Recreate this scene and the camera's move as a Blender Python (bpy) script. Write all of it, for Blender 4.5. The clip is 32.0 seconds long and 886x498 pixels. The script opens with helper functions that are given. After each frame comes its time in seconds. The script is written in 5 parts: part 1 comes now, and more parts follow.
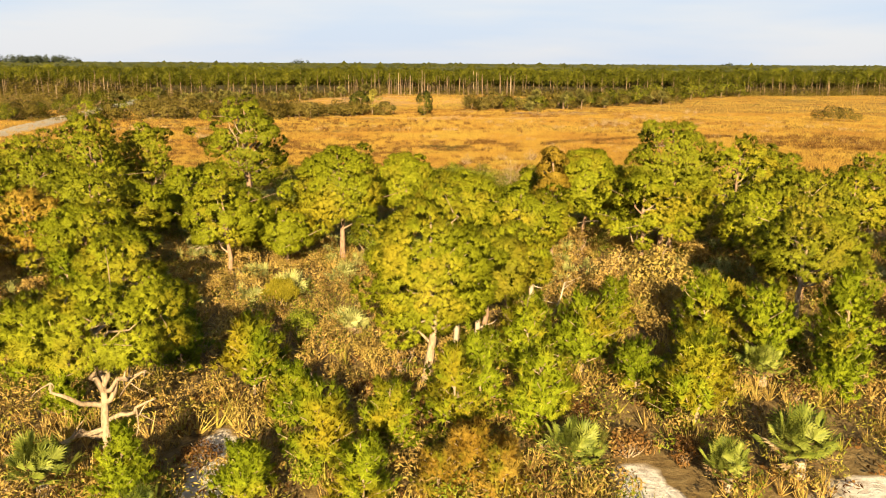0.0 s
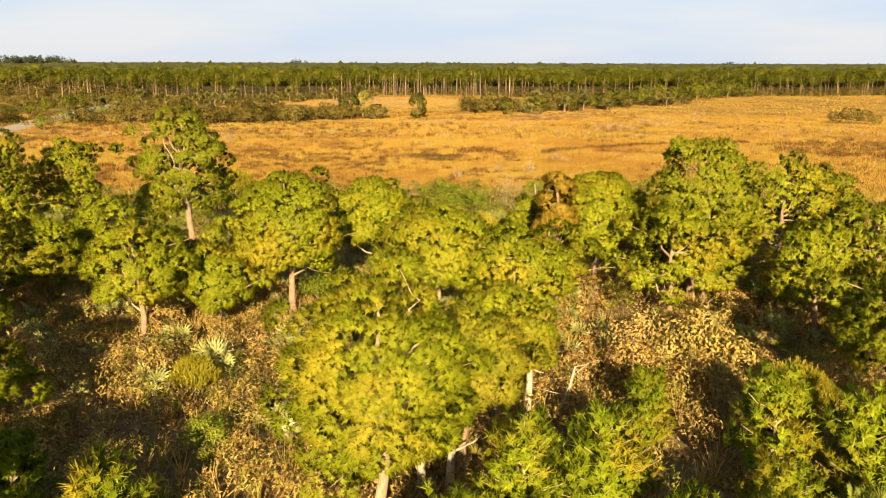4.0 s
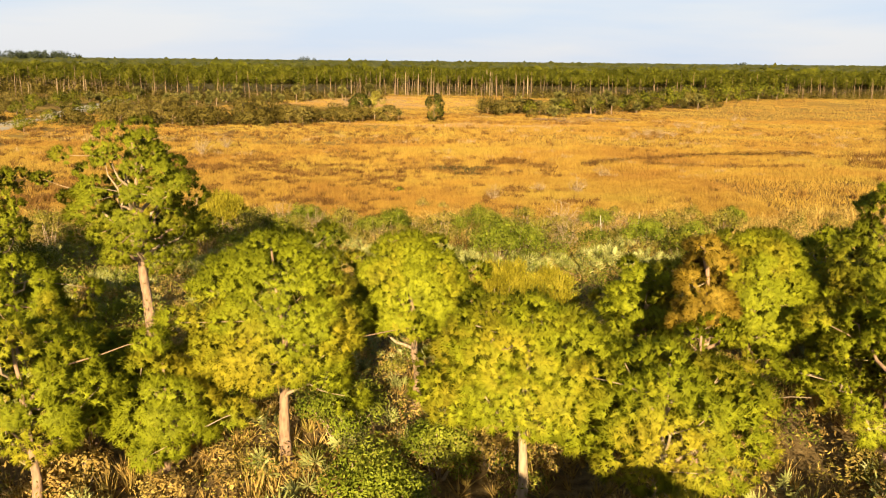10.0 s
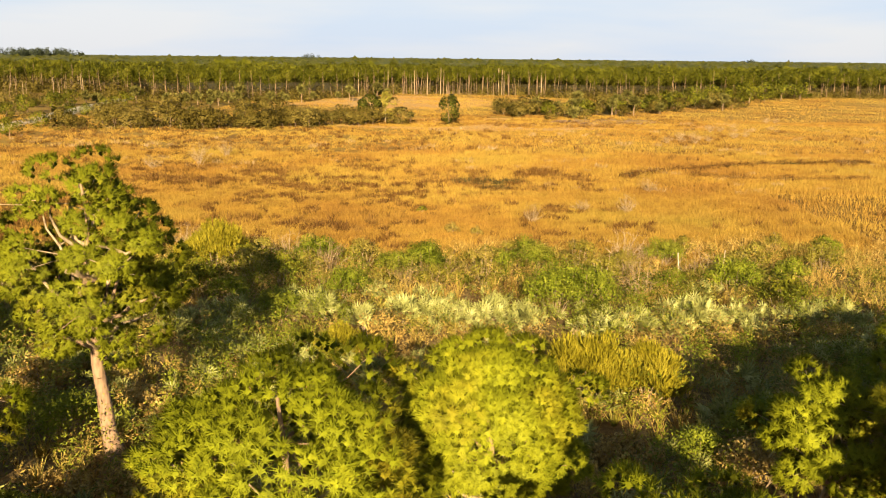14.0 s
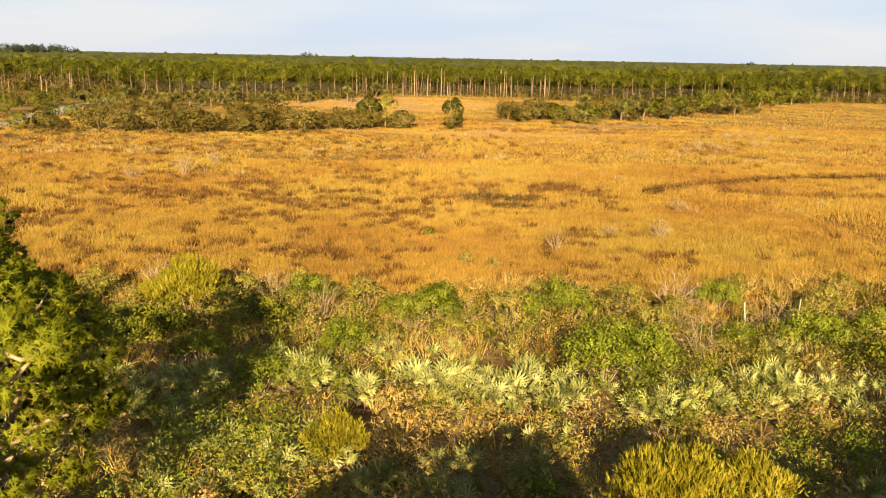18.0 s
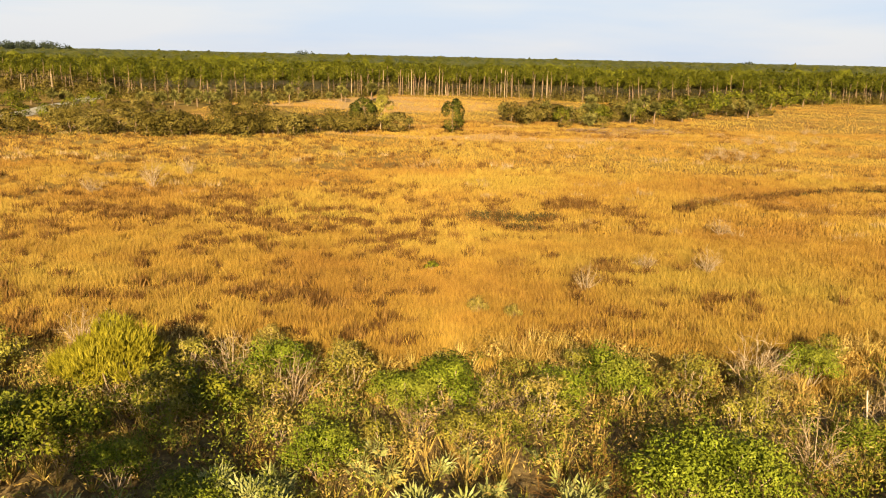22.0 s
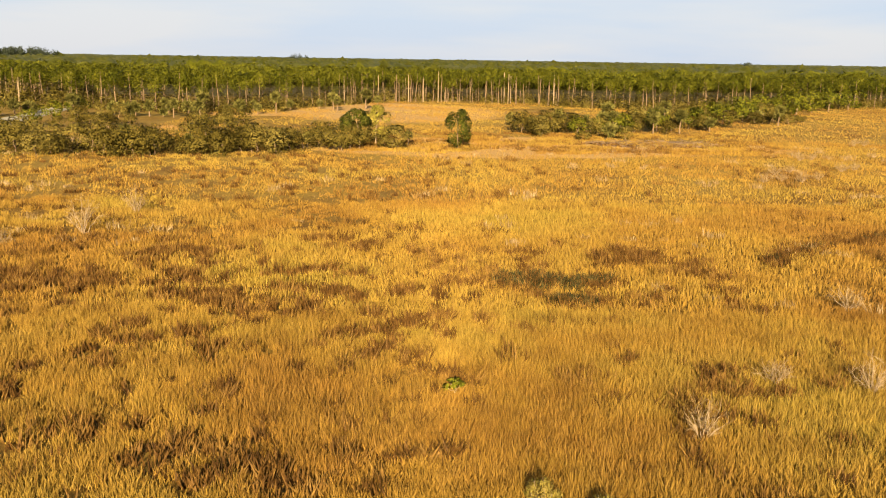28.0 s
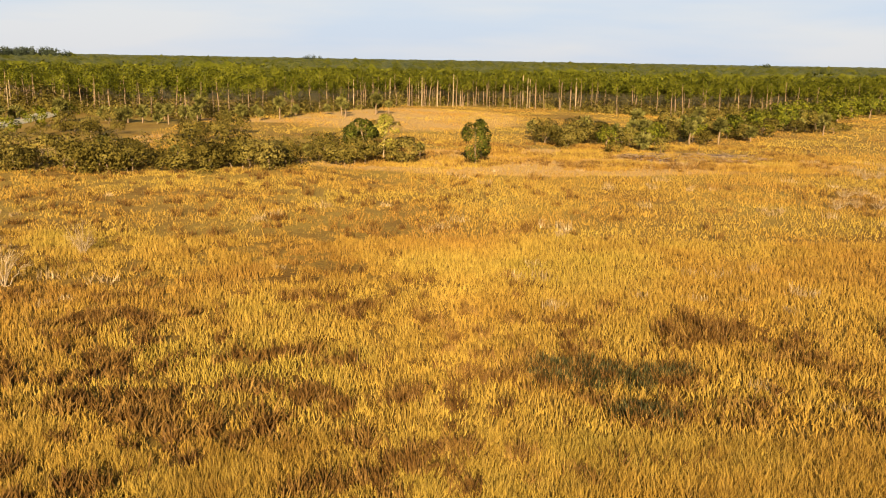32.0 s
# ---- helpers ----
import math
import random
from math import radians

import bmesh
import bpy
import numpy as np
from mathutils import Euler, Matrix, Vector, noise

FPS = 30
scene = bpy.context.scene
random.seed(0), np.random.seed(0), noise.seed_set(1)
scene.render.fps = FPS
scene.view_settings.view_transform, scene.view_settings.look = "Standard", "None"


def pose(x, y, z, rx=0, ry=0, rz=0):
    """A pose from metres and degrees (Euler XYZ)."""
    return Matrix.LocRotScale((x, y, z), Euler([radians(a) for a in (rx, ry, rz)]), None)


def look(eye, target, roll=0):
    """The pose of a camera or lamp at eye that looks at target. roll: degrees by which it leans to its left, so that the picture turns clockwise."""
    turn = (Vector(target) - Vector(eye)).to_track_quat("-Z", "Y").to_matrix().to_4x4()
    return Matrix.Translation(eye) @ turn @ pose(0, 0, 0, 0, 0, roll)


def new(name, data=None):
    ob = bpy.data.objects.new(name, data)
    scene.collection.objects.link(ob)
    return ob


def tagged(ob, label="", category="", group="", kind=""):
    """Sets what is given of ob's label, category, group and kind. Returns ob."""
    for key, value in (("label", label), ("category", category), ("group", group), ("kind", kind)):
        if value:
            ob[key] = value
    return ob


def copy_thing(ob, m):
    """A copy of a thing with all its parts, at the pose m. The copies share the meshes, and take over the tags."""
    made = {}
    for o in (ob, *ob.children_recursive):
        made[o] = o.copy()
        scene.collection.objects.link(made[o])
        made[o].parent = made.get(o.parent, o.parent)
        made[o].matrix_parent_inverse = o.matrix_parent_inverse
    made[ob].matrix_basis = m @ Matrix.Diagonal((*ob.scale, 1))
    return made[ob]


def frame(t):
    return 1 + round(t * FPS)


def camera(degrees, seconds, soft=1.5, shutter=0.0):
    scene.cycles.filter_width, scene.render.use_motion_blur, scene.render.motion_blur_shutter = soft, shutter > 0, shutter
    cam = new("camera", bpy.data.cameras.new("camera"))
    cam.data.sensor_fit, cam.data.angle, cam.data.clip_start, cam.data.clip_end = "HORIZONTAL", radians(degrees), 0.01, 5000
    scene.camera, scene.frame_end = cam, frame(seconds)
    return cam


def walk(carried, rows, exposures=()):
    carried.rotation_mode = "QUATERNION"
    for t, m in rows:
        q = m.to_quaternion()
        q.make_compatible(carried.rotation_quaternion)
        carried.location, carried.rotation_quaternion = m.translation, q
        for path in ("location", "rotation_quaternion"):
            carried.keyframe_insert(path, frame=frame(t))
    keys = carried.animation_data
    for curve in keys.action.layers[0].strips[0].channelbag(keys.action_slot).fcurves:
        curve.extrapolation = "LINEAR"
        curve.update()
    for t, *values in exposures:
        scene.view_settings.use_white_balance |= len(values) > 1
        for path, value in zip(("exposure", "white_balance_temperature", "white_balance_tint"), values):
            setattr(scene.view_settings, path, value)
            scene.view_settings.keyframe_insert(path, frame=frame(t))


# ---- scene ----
cam = camera(53.0, 32.0, 1.1)
PATH = [
    (0, (2.306, 0.861, 13.963), (2.362, 2.818, 13.554), 0.3),
    (1, (2.778, 3.816, 13.84), (2.829, 5.775, 13.435), -0.1),
    (2, (3.018, 7.181, 13.989), (3.075, 9.14, 13.5825), -0.15),
    (3, (3.563, 10.502, 14.069), (3.618, 12.459, 13.662), -0.1),
    (3.5, (3.837, 12.253, 14.128), (3.891, 14.21, 13.718), 0.0),
    (5.5, (4.242, 19.157, 14.235), (4.302, 21.114, 13.824), 0.6),
    (6, (4.116, 20.451, 14.192), (4.169, 22.408, 13.78), 0.5),
    (7, (3.185, 22.634, 14.136), (3.242, 24.59, 13.725), 0.6),
    (8, (2.596, 25.604, 14.248), (2.638, 27.56, 13.833), 0.7),
    (9, (2.254, 29.072, 14.198), (2.293, 31.028, 13.785), 0.6),
    (10, (1.932, 32.693, 14.113), (1.973, 34.65, 13.699), 0.6),
    (11, (1.433, 36.204, 14.132), (1.467, 38.16, 13.719), 0.5),
    (12, (0.642, 39.655, 14.134), (0.673, 41.611, 13.719), 0.6),
    (13, (-0.039, 42.79, 14.242), (-0.006, 44.746, 13.826), 0.5),
    (14, (-0.247, 45.452, 14.427), (-0.215, 47.407, 14.007), 0.6),
    (14.5, (-0.442, 46.891, 14.527), (-0.401, 48.846, 14.104), 0.7),
    (16.5, (-0.714, 51.505, 14.656), (-0.674, 53.459, 14.232), 1.0),
    (17, (-0.783, 52.661, 14.643), (-0.747, 54.616, 14.223), 1.0),
    (18, (-1.267, 55.357, 14.782), (-1.227, 57.312, 14.361), 1.1),
    (19, (-1.644, 58.171, 14.851), (-1.599, 60.126, 14.43), 1.0),
    (20, (-1.98, 61.242, 14.892), (-1.929, 63.196, 14.467), 1.2),
    (21, (-1.799, 64.606, 14.699), (-1.75, 66.561, 14.278), 1.1),
    (22, (-1.659, 68.171, 14.718), (-1.61, 70.125, 14.294), 1.3),
    (23, (-1.483, 71.704, 14.814), (-1.436, 73.658, 14.393), 1.1),
    (24, (-1.796, 74.915, 14.872), (-1.747, 76.87, 14.454), 1.2),
    (25, (-2.279, 78.489, 14.966), (-2.227, 80.443, 14.547), 1.0),
    (25.5, (-2.417, 80.222, 14.938), (-2.363, 82.178, 14.522), 0.9),
    (27.5, (-2.632, 88.134, 14.871), (-2.576, 90.09, 14.458), 0.9),
    (28, (-2.659, 90.25, 14.993), (-2.602, 92.205, 14.575), 0.9),
    (29, (-2.419, 94.226, 14.978), (-2.362, 96.182, 14.565), 0.9),
    (30, (-2.214, 98.606, 15.11), (-2.156, 100.56, 14.691), 1.0),
    (30.5, (-2.325, 100.612, 15.173), (-2.266, 102.567, 14.755), 1.2),
    (32, (-2.467, 107.217, 15.447), (-2.441, 109.173, 15.03), 1.0),
]
walk(cam, [(t, look(eye, target, roll)) for t, eye, target, roll in PATH], ((0, 1.65), (14, 1.66), (20, 1.65), (25, 1.61), (28, 1.57), (32, 1.54)))

world = bpy.data.worlds.new("sky")
world.use_nodes = True
scene.world = world
nt = world.node_tree
sky = nt.nodes.new("ShaderNodeTexSky")
sky.sky_type, sky.sun_disc = "NISHITA", False
sky.sun_elevation, sky.sun_rotation = radians(18.5), radians(182)
sky.air_density, sky.dust_density, sky.ozone_density = 1.0, 0.8, 1.0
veil = nt.nodes.new("ShaderNodeMix")  # thin bright haze over the clear sky, with faint streaks
veil.data_type = "RGBA"
gen = nt.nodes.new("ShaderNodeTexCoord")
stretch = nt.nodes.new("ShaderNodeMapping")
stretch.inputs["Scale"].default_value = (1.2, 1.2, 9)
nt.links.new(gen.outputs["Generated"], stretch.inputs[0])
streak = nt.nodes.new("ShaderNodeTexNoise")
streak.inputs["Scale"].default_value, streak.inputs["Detail"].default_value = 2.2, 5
nt.links.new(stretch.outputs[0], streak.inputs["Vector"])
tint = nt.nodes.new("ShaderNodeValToRGB")
tint.color_ramp.elements[0].position, tint.color_ramp.elements[0].color = 0.38, (4.7, 5.4, 6.5, 1)
tint.color_ramp.elements[1].position, tint.color_ramp.elements[1].color = 0.62, (5.8, 5.9, 6.2, 1)
nt.links.new(streak.outputs["Fac"], tint.inputs[0])
height = nt.nodes.new("ShaderNodeSeparateXYZ")
nt.links.new(gen.outputs["Generated"], height.inputs[0])
fade = nt.nodes.new("ShaderNodeMapRange")
for k, v in ((1, 0.08), (2, 0.36), (3, 0.92), (4, 0.03)):
    fade.inputs[k].default_value = v
nt.links.new(height.outputs["Z"], fade.inputs[0])
nt.links.new(fade.outputs[0], veil.inputs[0])
nt.links.new(sky.outputs[0], veil.inputs[6])
nt.links.new(tint.outputs[0], veil.inputs[7])
nt.links.new(veil.outputs[2], nt.nodes["Background"].inputs[0])
nt.nodes["Background"].inputs[1].default_value = 0.045
sun = new("sun", bpy.data.lights.new("sun", "SUN"))
sun.data.energy, sun.data.angle, sun.data.color = 5.0, radians(0.6), (1, 0.83, 0.52)
sun.matrix_world = look((-0.035, -1, 0.335), (0, 0, 0))

# ---------------------------------------------------------------- materials


def nodes_of(name):
    m = bpy.data.materials.new(name)
    m.use_nodes = True
    t = m.node_tree
    return m, t, t.nodes["Principled BSDF"], t.nodes.new, t.links.new


def ramp(t, stops):
    n = t.nodes.new("ShaderNodeValToRGB")
    e = n.color_ramp.elements
    while len(e) < len(stops):
        e.new(0.5)
    for k, (p, c) in enumerate(stops):
        e[k].position, e[k].color = p, (*c, 1)
    return n


def noise_tex(t, scale, detail=4.0, rough=0.6, coords=None):
    n = t.nodes.new("ShaderNodeTexNoise")
    n.inputs["Scale"].default_value, n.inputs["Detail"].default_value, n.inputs["Roughness"].default_value = scale, detail, rough
    if coords is not None:
        t.links.new(coords, n.inputs["Vector"])
    return n


def leafy(name, cols, patch=None, patch_scale=0.25, through_light=0.18, gloss=0.05, each=0.24, drift=1.0, fine=9.0, splotch=1.9):
    """Foliage: colour by leaf and, more slowly, by place; patch tints some of it."""
    m, t, b, nn, ln = nodes_of(name)
    geo = nn("ShaderNodeNewGeometry")
    inf = nn("ShaderNodeObjectInfo")
    n = noise_tex(t, drift, 3, 0.6, geo.outputs["Position"])
    add = nn("ShaderNodeMath")
    add.operation = "MULTIPLY_ADD"
    ln(geo.outputs["Random Per Island"], add.inputs[0])
    add.inputs[1].default_value = each
    lively = nn("ShaderNodeMath")
    lively.operation = "MULTIPLY_ADD"
    ln(n.outputs["Fac"], lively.inputs[0])
    lively.inputs[1].default_value, lively.inputs[2].default_value = splotch, 0.5 - 0.5 * splotch
    ln(lively.outputs[0], add.inputs[2])
    add2 = nn("ShaderNodeMath")
    add2.operation = "MULTIPLY_ADD"
    ln(inf.outputs["Random"], add2.inputs[0])
    add2.inputs[1].default_value = 0.22
    ln(add.outputs[0], add2.inputs[2])
    r = ramp(t, [(0.42 + 0.66 * k / (len(cols) - 1), c) for k, c in enumerate(cols)] if len(cols) > 1 else [(0, cols[0]), (1, cols[0])])
    sub = nn("ShaderNodeMath")
    sub.operation = "MULTIPLY_ADD"
    ln(add2.outputs[0], sub.inputs[0])
    sub.inputs[1].default_value, sub.inputs[2].default_value = 0.85, 0.42 * (0.55 - each)
    ln(sub.outputs[0], r.inputs[0])
    out = r.outputs[0]
    if patch:
        n2 = noise_tex(t, patch_scale, 3, 0.55, geo.outputs["Position"])
        rr = ramp(t, [(0.5, (0, 0, 0)), (0.66, (1, 1, 1))])
        ln(n2.outputs["Fac"], rr.inputs[0])
        mx = nn("ShaderNodeMix")
        mx.data_type = "RGBA"
        ln(rr.outputs[0], mx.inputs[0])
        ln(out, mx.inputs[6])
        mx.inputs[7].default_value = (*patch, 1)
        out = mx.outputs[2]
    # Fine mottle; its dark specks stand for shaded gaps between needles and leaves.
    grain = noise_tex(t, fine, 4, 0.75, geo.outputs["Position"])
    speck = ramp(t, [(0.34, (0.62, 0.61, 0.60)), (0.50, (1.0, 1.0, 1.0)), (0.66, (1.22, 1.20, 1.15))])
    ln(grain.outputs["Fac"], speck.inputs[0])
    gm = nn("ShaderNodeMix")
    gm.data_type, gm.blend_type = "RGBA", "MULTIPLY"
    gm.inputs[0].default_value = 1
    ln(out, gm.inputs[6])
    ln(speck.outputs[0], gm.inputs[7])
    out = gm.outputs[2]
    ln(out, b.inputs["Base Color"])
    b.inputs["Roughness"].default_value = 0.55
    b.inputs["Specular IOR Level"].default_value = gloss
    if through_light:
        tr = nn("ShaderNodeBsdfTranslucent")
        ln(out, tr.inputs[0])
        sh = nn("ShaderNodeMixShader")
        sh.inputs[0].default_value = through_light
        ln(b.outputs[0], sh.inputs[1])
        ln(tr.outputs[0], sh.inputs[2])
        ln(sh.outputs[0], t.nodes["Material Output"].inputs[0])
    return m


def barky(name, c1, c2, scale=9.0):
    m, t, b, nn, ln = nodes_of(name)
    tc = nn("ShaderNodeTexCoord")
    mp = nn("ShaderNodeMapping")
    mp.inputs["Scale"].default_value = (1, 1, 0.35)
    ln(tc.outputs["Object"], mp.inputs[0])
    v = nn("ShaderNodeTexVoronoi")
    v.inputs["Scale"].default_value = scale
    ln(mp.outputs[0], v.inputs["Vector"])
    n = noise_tex(t, 2.5, 5, 0.65, tc.outputs["Object"])
    mul = nn("ShaderNodeMath")
    mul.operation = "MULTIPLY_ADD"
    ln(v.outputs["Distance"], mul.inputs[0])
    mul.inputs[1].default_value = 0.6
    ln(n.outputs["Fac"], mul.inputs[2])
    r = ramp(t, [(0.35, c1), (0.95, c2)])
    ln(mul.outputs[0], r.inputs[0])
    ln(r.outputs[0], b.inputs["Base Color"])
    b.inputs["Roughness"].default_value = 0.9
    bp = nn("ShaderNodeBump")
    bp.inputs["Strength"].default_value, bp.inputs["Distance"].default_value = 0.6, 0.03
    ln(v.outputs["Distance"], bp.inputs["Height"])
    ln(bp.outputs[0], b.inputs["Normal"])
    return m


PINE = leafy("pine_needles", [(0.136, 0.142, 0.006), (0.204, 0.208, 0.009), (0.272, 0.266, 0.013)], (0.275, 0.222, 0.014), 0.35, each=0.2, fine=2.0, splotch=0.9)
PINE_DARK = leafy("pine_needles_dark", [(0.112, 0.116, 0.006), (0.172, 0.174, 0.009), (0.235, 0.228, 0.013)], (0.232, 0.190, 0.014), 0.3, each=0.2, fine=2.0, splotch=0.9)
PINE_GOLD = leafy("pine_needles_golden", [(0.117, 0.073, 0.008), (0.234, 0.146, 0.014), (0.338, 0.221, 0.028)], each=0.14, fine=2.6)
PINE_YOUNG = leafy("young_pine_needles", [(0.104, 0.132, 0.006), (0.207, 0.234, 0.010), (0.311, 0.325, 0.016)], (0.317, 0.245, 0.016), 0.4, each=0.25, splotch=1.2)
PINE_RUST = leafy("rusty_needles", [(0.15, 0.085, 0.010), (0.27, 0.155, 0.018), (0.36, 0.23, 0.035)], (0.20, 0.18, 0.012), 0.9)
GREEN = leafy("bright_leaves", [(0.071, 0.086, 0.007), (0.176, 0.195, 0.014), (0.284, 0.290, 0.026)], (0.232, 0.220, 0.026), 0.45, each=0.22, splotch=1.5)
OLIVE = leafy("olive_leaves", [(0.105, 0.088, 0.013), (0.245, 0.205, 0.026), (0.385, 0.312, 0.055)], (0.350, 0.250, 0.055), 0.5, each=0.2, splotch=1.5)
YELLOW = leafy("yellow_leaves", [(0.108, 0.090, 0.006), (0.240, 0.193, 0.012), (0.360, 0.287, 0.026)])
DARKGREEN = leafy("dark_leaves", [(0.043, 0.048, 0.005), (0.108, 0.107, 0.008), (0.205, 0.183, 0.014)])
DRY = leafy("dry_brush", [(0.205, 0.118, 0.030), (0.425, 0.268, 0.068), (0.580, 0.400, 0.125)], (0.370, 0.265, 0.058), 0.3, each=0.2, splotch=1.4)
RUST = leafy("rusty_brush", [(0.10, 0.045, 0.012), (0.20, 0.095, 0.025), (0.29, 0.16, 0.05)])
PALMETTO = leafy("palmetto_fronds", [(0.130, 0.128, 0.028), (0.275, 0.262, 0.070), (0.430, 0.402, 0.145)], gloss=0.15)
PALM = leafy("palm_fronds", [(0.070, 0.088, 0.010), (0.155, 0.170, 0.020), (0.265, 0.268, 0.045)], gloss=0.15)
PALM_DEAD = leafy("dead_fronds", [(0.200, 0.120, 0.050), (0.330, 0.210, 0.095), (0.440, 0.310, 0.170)])
TWIG = leafy("bare_twigs", [(0.150, 0.092, 0.038), (0.260, 0.168, 0.078), (0.370, 0.262, 0.145)], through_light=0)
BARK = barky("pine_bark", (0.125, 0.068, 0.036), (0.30, 0.178, 0.098))
PALE_BARK = barky("weathered_bark", (0.16, 0.097, 0.047), (0.37, 0.255, 0.145))
GREY_BARK = barky("bleached_wood", (0.20, 0.135, 0.075), (0.46, 0.350, 0.225), 5)
FAR_BARK = barky("far_pine_bark", (0.10, 0.060, 0.030), (0.22, 0.135, 0.070), 3)
FAR_PINE = leafy("far_pine_needles", [(0.040, 0.044, 0.003), (0.082, 0.080, 0.005), (0.135, 0.122, 0.010)], through_light=0.10, drift=0.22, fine=1.6)
FAR_PALM = leafy("far_palm_fronds", [(0.050, 0.045, 0.010), (0.120, 0.104, 0.024), (0.220, 0.185, 0.050)])
FAR_BUSH = leafy("far_bush_leaves", [(0.049, 0.035, 0.006), (0.115, 0.084, 0.014), (0.197, 0.144, 0.032)], through_light=0.10, drift=0.12, fine=2.2)
OAK = leafy("oak_leaves", [(0.030, 0.034, 0.005), (0.072, 0.074, 0.009), (0.130, 0.124, 0.016)])
# Greyed, bluish leaf colour: the haze of distance is mixed into it.
FAR_COPSE = leafy("horizon_leaves", [(0.018, 0.022, 0.012), (0.030, 0.036, 0.020), (0.05, 0.056, 0.032)], through_light=0, drift=0.1)


def grass_stuff(name, base, tips, green, dark):
    """Marsh grass: slow drifts of gold, tan, olive and brown over the place."""
    m, t, b, nn, ln = nodes_of(name)
    geo = nn("ShaderNodeNewGeometry")
    n1 = noise_tex(t, 0.045, 5, 0.62, geo.outputs["Position"])
    n2 = noise_tex(t, 0.33, 4, 0.65, geo.outputs["Position"])
    r1 = ramp(t, [(0.36, dark), (0.47, base), (0.58, tips), (0.70, green)])
    ln(n1.outputs["Fac"], r1.inputs[0])
    r2 = ramp(t, [(0.33, (0.80, 0.76, 0.72)), (0.50, (1, 1, 1)), (0.68, (1.15, 1.13, 1.1))])
    ln(n2.outputs["Fac"], r2.inputs[0])
    mx = nn("ShaderNodeMix")
    mx.data_type, mx.blend_type = "RGBA", "MULTIPLY"
    mx.inputs[0].default_value = 1
    ln(r1.outputs[0], mx.inputs[6])
    ln(r2.outputs[0], mx.inputs[7])
    r3 = ramp(t, [(0.0, (0.62, 0.56, 0.50)), (0.40, (1, 1, 1)), (1.0, (1.30, 1.30, 1.35))])
    ln(geo.outputs["Random Per Island"], r3.inputs[0])
    mx2 = nn("ShaderNodeMix")
    mx2.data_type, mx2.blend_type = "RGBA", "MULTIPLY"
    mx2.inputs[0].default_value = 1
    ln(mx.outputs[2], mx2.inputs[6])
    ln(r3.outputs[0], mx2.inputs[7])
    ln(mx2.outputs[2], b.inputs["Base Color"])
    b.inputs["Roughness"].default_value = 0.7
    b.inputs["Specular IOR Level"].default_value = 0.2
    return m


GRASS = grass_stuff("marsh_grass", (0.236, 0.130, 0.017), (0.250, 0.152, 0.021), (0.220, 0.147, 0.018), (0.205, 0.102, 0.014))
SEDGE = leafy("dark_sedge", [(0.018, 0.015, 0.005), (0.040, 0.034, 0.010), (0.09, 0.075, 0.026)], through_light=0)
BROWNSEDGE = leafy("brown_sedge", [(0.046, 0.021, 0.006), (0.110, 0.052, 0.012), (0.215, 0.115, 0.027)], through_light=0)


